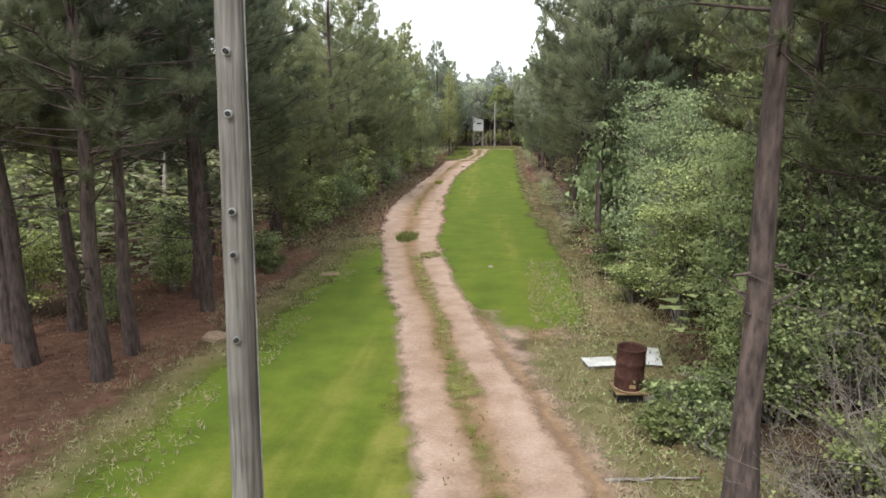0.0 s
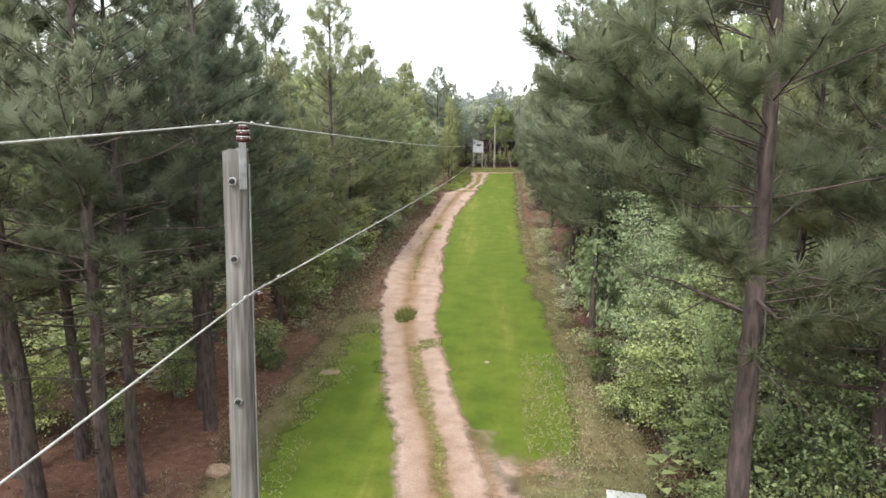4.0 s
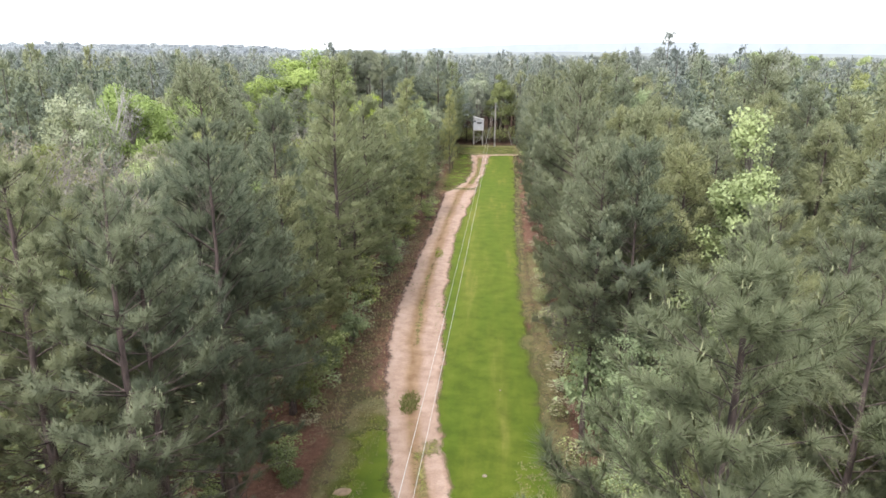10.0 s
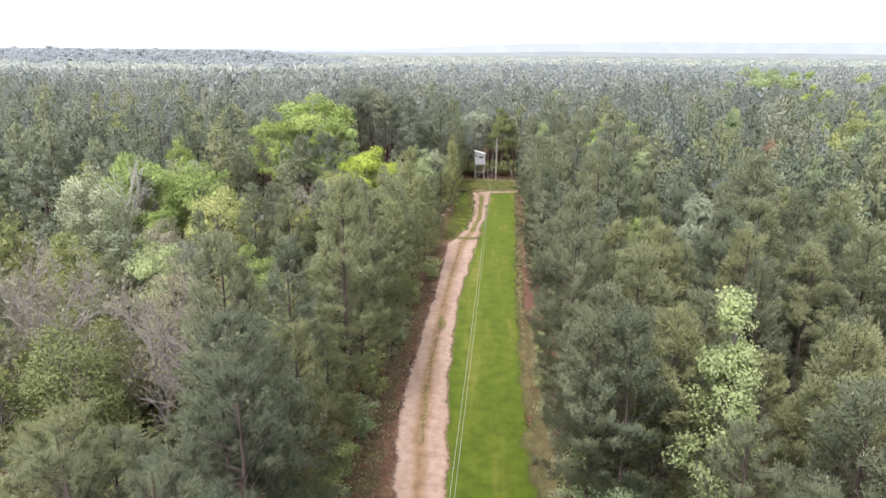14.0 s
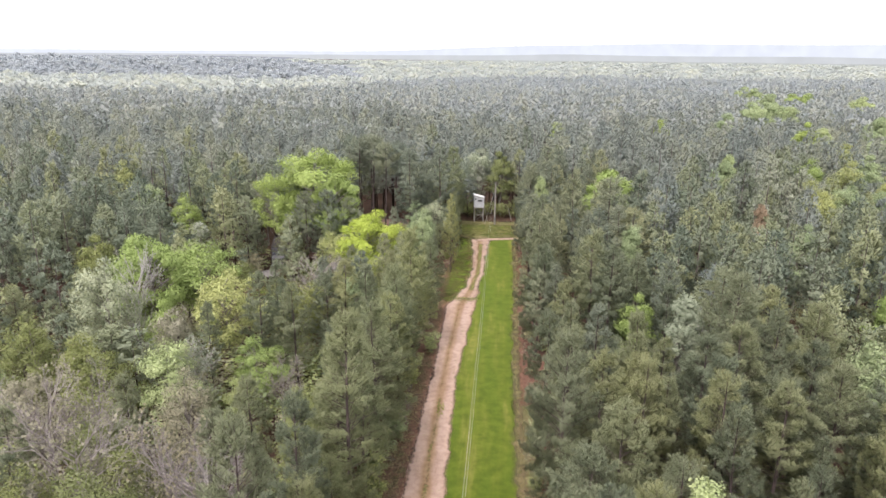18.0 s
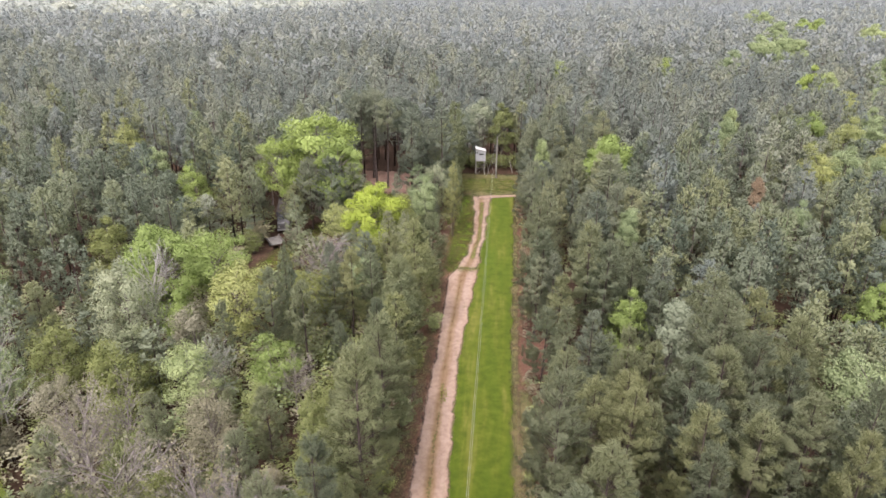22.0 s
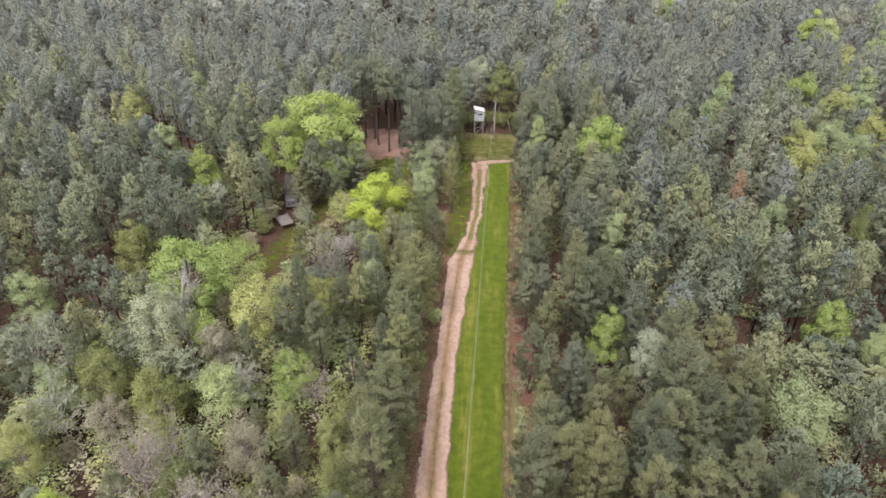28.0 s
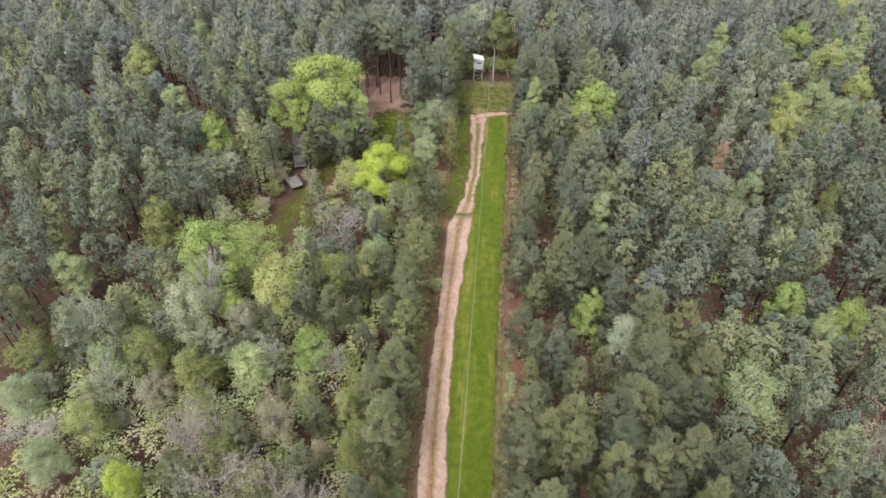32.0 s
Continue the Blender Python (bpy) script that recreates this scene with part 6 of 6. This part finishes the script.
SHRUBS = [  # x, y, height, reach, kind
    (5.0, 12.2, 2.6, 1.3, "shrub"), (5.4, 15.4, 5.6, 1.9, "pale"), (4.8, 18.2, 4.8, 1.6, "shrub"), (6.8, 17.4, 6.4, 2.2, "shrub"), (5.0, 21.5, 6.2, 1.8, "pale"), (7.0, 13.2, 5.6, 2.0, "shrub"), (9.2, 18.5, 6.2, 2.2, "shrub"),
    (5.6, 24.8, 6.6, 2.0, "pale"), (4.7, 28.0, 5.4, 1.6, "pale"), (4.5, 31.5, 4.4, 1.4, "shrub"), (4.5, 35.0, 3.6, 1.3, "pale"), (7.8, 21.0, 5.6, 2.0, "pale"), (8.4, 15.5, 5.5, 2.0, "olive"), (4.0, 20.2, 1.6, 0.9, "shrub"), (3.7, 23.4, 1.8, 0.9, "olive"), (3.3, 11.9, 0.9, 0.7, "shrub"), (2.9, 11.3, 0.6, 0.5, "olive"),
    (7.6, 11.6, 3.0, 1.5, "olive"), (5.3, 9.5, 1.5, 0.9, "shrub"), (4.0, 12.2, 1.0, 0.7, "shrub"), (3.6, 11.0, 0.7, 0.6, "shrub"), (4.9, 13.6, 1.4, 0.8, "shrub"), (-9.0, 24.5, 1.3, 0.8, "shrub"), (-8.4, 23.6, 0.7, 0.5, "olive"), (-9.5, 30.0, 2.2, 1.0, "olive"),
    (-10.5, 20.5, 1.8, 0.9, "shrub"), (-9.2, 33.5, 2.6, 1.2, "shrub"), (-9.0, 37.5, 3.0, 1.2, "pale"), (-9.2, 43, 3.6, 1.3, "shrub"), (-9.0, 52, 3.0, 1.2, "pale"), (-10.8, 17.0, 1.4, 0.8, "shrub"), (-13.5, 17.5, 2.4, 1.1, "shrub"),
    (-14.8, 21.5, 2.6, 1.2, "shrub"), (-8.8, 118.5, 2.2, 1.2, "olive"), (-8.9, 61, 3.2, 1.2, "shrub"), (-7.8, 70, 2.4, 1.0, "pale"), (4.4, 43, 2.0, 0.9, "olive"), (3.6, 112, 3.4, 1.2, "pale"), (-12.0, 23.5, 2.6, 1.1, "shrub"),
    (-31.5, 93.5, 3.0, 1.6, "tan"), (-36.8, 93.5, 3.4, 1.8, "tan"), (-38.8, 95.6, 3.6, 1.8, "grey"), (-36.5, 89.5, 3.2, 1.7, "olive"), (-37.4, 85.0, 3.2, 1.7, "tan"), (-29.0, 82.0, 3.2, 1.6, "olive"), (-28.5, 78.0, 3.0, 1.6, "pale"),
    (-33.0, 52, 3.4, 1.7, "olive"), (-18.0, 41.5, 3.4, 1.7, "tan"), (-23.0, 37.5, 3.4, 1.8, "olive"), (-14.4, 46, 3.2, 1.5, "yellow"), (-27, 55, 3.4, 1.7, "tan"), (-42, 44, 3.4, 1.7, "tan"), (-36, 36.5, 3.0, 1.6, "yellow"), (-14.0, 52.5, 3.4, 1.6, "olive"), (-47.5, 43, 3.2, 1.6, "pale"),
]
for k, (x, y, h, r, key) in enumerate(SHRUBS):
    words = {"shrub": "leafy green shrub at the wood's edge", "pale": "pale green leafy shrub in the brush", "olive": "low olive-green bush at the edge", "yellow": "yellow-green leafy sapling at the edge", "tan": "scrubby low bush with tan spring leaf", "grey": "grey-green scrubby bush by the lane"}[key]
    if y < 26:      # near ones are grown at their own size
        plant("shrub", ("close shrub", k), (lambda s=k, q=key, hh=h, rr=r: shrub_meshes(800 + s, hh, rr, 0.082, q, 10 + int(rr * 6), int(20 * hh * rr + 36), 62)), x, y, 0.0, (1, 1, 1), words, "shrub", "shrubs at the edge of the clearing")
        continue
    plant("shrub", (key, "shrub", k % 2), (lambda s=k, q=key: shrub_meshes(800 + s, 3.0, 1.4, 0.13, q, 9, 60, 40)), x, y, rng.uniform(0, 6.28), (r / 1.4, r / 1.4, h / 3.0), words, "shrub", "shrubs at the edge of the clearing")
for k, (x, y, h, r) in enumerate(((5.6, 8.3, 2.1, 1.2), (6.5, 9.0, 2.4, 1.2), (5.0, 8.9, 1.3, 1.0), (6.0, 10.0, 2.6, 1.3), (3.9, 9.3, 0.9, 0.8), (4.4, 38.5, 3.2, 0.9), (4.1, 40.0, 2.6, 0.8), (4.5, 47, 2.8, 0.9), (-9.0, 57, 2.4, 0.9), (4.8, 10.2, 1.2, 0.9))):
    plant("twiggy_shrub", ("twigs", k % 2), (lambda s=k: twig_shrub(900 + s, 2.0, 1.0)), x, y, rng.uniform(0, 6.28), (r, r, h / 2.0), "bare grey twiggy shrub beside the clearing", "shrub", "bare shrubs beside the clearing")


def spread(name, n, area, size, material, label, seed, blade=True, keep=None, height=0.1):
    """Fine growth that nobody could count: blades or leaves over an area."""
    r = np.random.default_rng(seed)
    x0, x1, y0, y1 = area
    p = np.column_stack([r.uniform(x0, x1, n), r.uniform(y0, y1, n), np.full(n, 0.02)])
    if keep:
        p = p[[keep(a, b) for a, b, _ in p]]
    if blade:
        v, t = sprays(p, np.tile([0, 0, 1.0], (len(p), 1)), 3, height, size, 0.9, r)
    else:
        p[:, 2] += r.uniform(0, height, len(p))
        v, t = leaves_at(p, size, r, 0.8)
    ob = new(name, mesh_of(name, v, t, [material]))
    return tagged(ob, label, name.replace("_", " "), kind="stuff")


GRASS = foliage("grass_blades", (0.18, 0.215, 0.045), (0.31, 0.335, 0.10), 0.1, 0.6, 0.5)
DRY = foliage("dry_grass_blades", (0.26, 0.23, 0.12), (0.44, 0.38, 0.25), 0.1, 0.25, 0.5)
LITTER = foliage("fallen_leaves", (0.12, 0.066, 0.046), (0.27, 0.175, 0.125), 0.1, 0.1, 1.5)
OLIVE = foliage("olive_grass_blades", (0.11, 0.13, 0.03), (0.24, 0.25, 0.09), 0.1, 0.5, 0.5)
spread("grass", 7000, (-5.5, 1, 5, 32), 0.03, GRASS, "grass tufts between the ruts", 53, keep=lambda x, y: 0.36 < (x - track_l(y)) / (track_r(y) - track_l(y)) < 0.64 and noise.noise((x * 1.5, y * 0.8, 2)) > -0.15, height=0.10)
spread("grass", 5200, (-4.5, 2, 7, 27), 0.03, OLIVE, "olive tufts in the sandy rut", 63, keep=lambda x, y: 0.14 < (x - track_l(y)) / (track_r(y) - track_l(y)) < 0.85 and noise.noise((x * 3.0, y * 2.4, 5)) > 0.12, height=0.06)
spread("grass", 9000, (-7.6, -3, 36, 86), 0.05, OLIVE, "olive tufts along the sandy ruts", 64, keep=lambda x, y: 0.05 < (x - track_l(y)) / (track_r(y) - track_l(y)) < 0.95 and noise.noise((x * 1.6, y * 0.35, 9)) > 0.22, height=0.08)
spread("grass", 420, (-5.0, -3.8, 29.2, 31.8), 0.05, OLIVE, "tall grass tuft in the track", 54, keep=lambda x, y: ((x + 4.4) / 0.42) ** 2 + ((y - 30.5) / 1.1) ** 2 < 1, height=0.34)
spread("grass", 240, (-3.5, -2.4, 25.8, 27.4), 0.04, OLIVE, "low dark grass tuft in the rut", 66, keep=lambda x, y: ((x + 2.93) / 0.4) ** 2 + ((y - 26.6) / 0.7) ** 2 < 1, height=0.16)
spread("grass", 200, (-6.0, -5.0, 55.5, 58.5), 0.07, GRASS, "tall grass tuft in the track", 55, keep=lambda x, y: ((x + 5.5) / 0.35) ** 2 + ((y - 57.2) / 1.2) ** 2 < 1, height=0.2)
spread("dry_weeds", 4200, (-8.6, -5.2, 7, 32), 0.022, DRY, "dry stubble between straw and lawn", 69, keep=lambda x, y: noise.noise((x * 0.7, y * 0.5, 4)) > -0.1, height=0.11)
spread("dry_weeds", 5200, (0.8, 6.5, 6, 26), 0.025, DRY, "dry weeds and stubble on the verge", 56, keep=lambda x, y: x > track_r(y) + 0.3, height=0.16)
spread("low_weeds", 6500, (1.6, 6.0, 7, 24), 0.05, LEAVES["shrub"], "low leafy weeds on the verge", 57, False, lambda x, y: noise.noise((x * 0.8, y * 0.8, 4)) > 0.05, 0.3)
spread("leaf_litter", 26000, (-20, -6.6, 7, 36), 0.045, LITTER, "fallen brown leaves and straw", 58, False, height=0.03)
spread("leaf_litter", 7000, (-9.8, -6.2, 34, 90), 0.10, LITTER, "brown litter and straw between wood and track", 65, False, lambda x, y: x < track_l(y) - 0.1, 0.04)
spread("leaf_litter", 6000, (2.2, 4.6, 7, 70), 0.06, LITTER, "fallen brown leaves and straw", 59, False, height=0.04)
spread("dry_weeds", 2400, (-9.8, -4, 28, 62), 0.05, DRY, "thin dry grass beside the track", 60, keep=lambda x, y: x < track_l(y) - 0.2, height=0.15)
spread("undergrowth", 10000, (-34, -9.5, 10, 46), 0.09, LEAVES["olive"], "low leafy undergrowth among the trunks", 61, False, lambda x, y: x < left_edge(y) - 0.5 and noise.noise((x * 0.35, y * 0.35, 6)) > 0.1, 1.5)
spread("undergrowth", 15000, (4.8, 26, 14, 50), 0.085, LEAVES["olive"], "low leafy undergrowth among the trunks", 62, False, lambda x, y: noise.noise((x * 0.35, y * 0.35, 8)) > 0.0, 1.6)


SOIL = plain("sandy_brown_soil", (0.23, 0.155, 0.105), (0.40, 0.29, 0.21), 8.0, 0.95, 0, 0.5, 0.02)


def lump(name, x, y, size, label, category, seed, material=STONE):
    bm = bmesh.new()
    bmesh.ops.create_icosphere(bm, subdivisions=2, radius=1)
    for v in bm.verts:
        v.co *= 1 + 0.25 * noise.noise(v.co * 1.6 + Vector((seed, 0, 0)))
        v.co = Vector((v.co.x * size[0], v.co.y * size[1], max(-0.1, v.co.z) * size[2]))
    me = bpy.data.meshes.new(name)
    bm.to_mesh(me)
    bm.free()
    me.materials.append(material)
    ob = new(name, me)
    ob.matrix_basis = pose(x, y, 0.0, 0, 0, seed * 50)
    return tagged(ob, label, category)


lump("stone", -0.46, 24.85, (0.12, 0.1, 0.09), "small pale stone on the grass", "stone", 1)
lump("stone", 0.1, 32.5, (0.07, 0.06, 0.06), "small pale stone on the grass", "stone", 2)
lump("soil_mound", -7.2, 15.9, (0.42, 0.3, 0.2), "small pale mound of sandy soil", "soil mound", 3, SOIL)
lump("soil_mound", -6.1, 23.2, (0.4, 0.28, 0.07), "flat patch of bare sandy soil", "soil mound", 4, SOIL)


def branch(x, y, length, turn, seed, label):
    r = np.random.default_rng(seed)
    pts = [np.array([0, 0, 0.04])]
    for i in range(5):
        pts.append(pts[-1] + np.array([length / 5, r.normal(0, 0.07), r.normal(0, 0.012)]))
    pts = np.array(pts)
    pts[:, 2] = np.maximum(pts[:, 2], 0.03)
    rad = np.linspace(0.035, 0.012, 6)
    f = pts[1:-1]
    e = f + np.column_stack([r.uniform(0.1, 0.5, 4), r.normal(0, 0.35, 4), r.uniform(0.0, 0.25, 4)])
    v, t = joined(tubes(pts[:-1], pts[1:], rad[:-1], rad[1:], 6), tubes(f, e, 0.014, 0.004, 4))
    ob = new("fallen_branch", mesh_of("fallen_branch", v, t, [BARK_GREY]))
    ob.matrix_basis = pose(x, y, 0.0, 0, 0, turn)
    return tagged(ob, label, "branch", "fallen branches")


branch(1.6, 9.75, 1.5, 4, 1, "thin grey fallen branch on the verge")
branch(3.2, 11.6, 1.2, 40, 2, "thin grey fallen branch on the verge")
for k in range(26):
    branch(rng.uniform(3.0, 4.2), rng.uniform(36, 47), rng.uniform(0.6, 1.3), rng.uniform(-60, 60), 10 + k, "dead brown branch heaped at the wood's edge")
for k in range(14):
    branch(rng.uniform(-9.8, -8.2), rng.uniform(36, 66), rng.uniform(0.8, 2.0), rng.uniform(0, 360), 50 + k, "dead brown branch in pine straw")
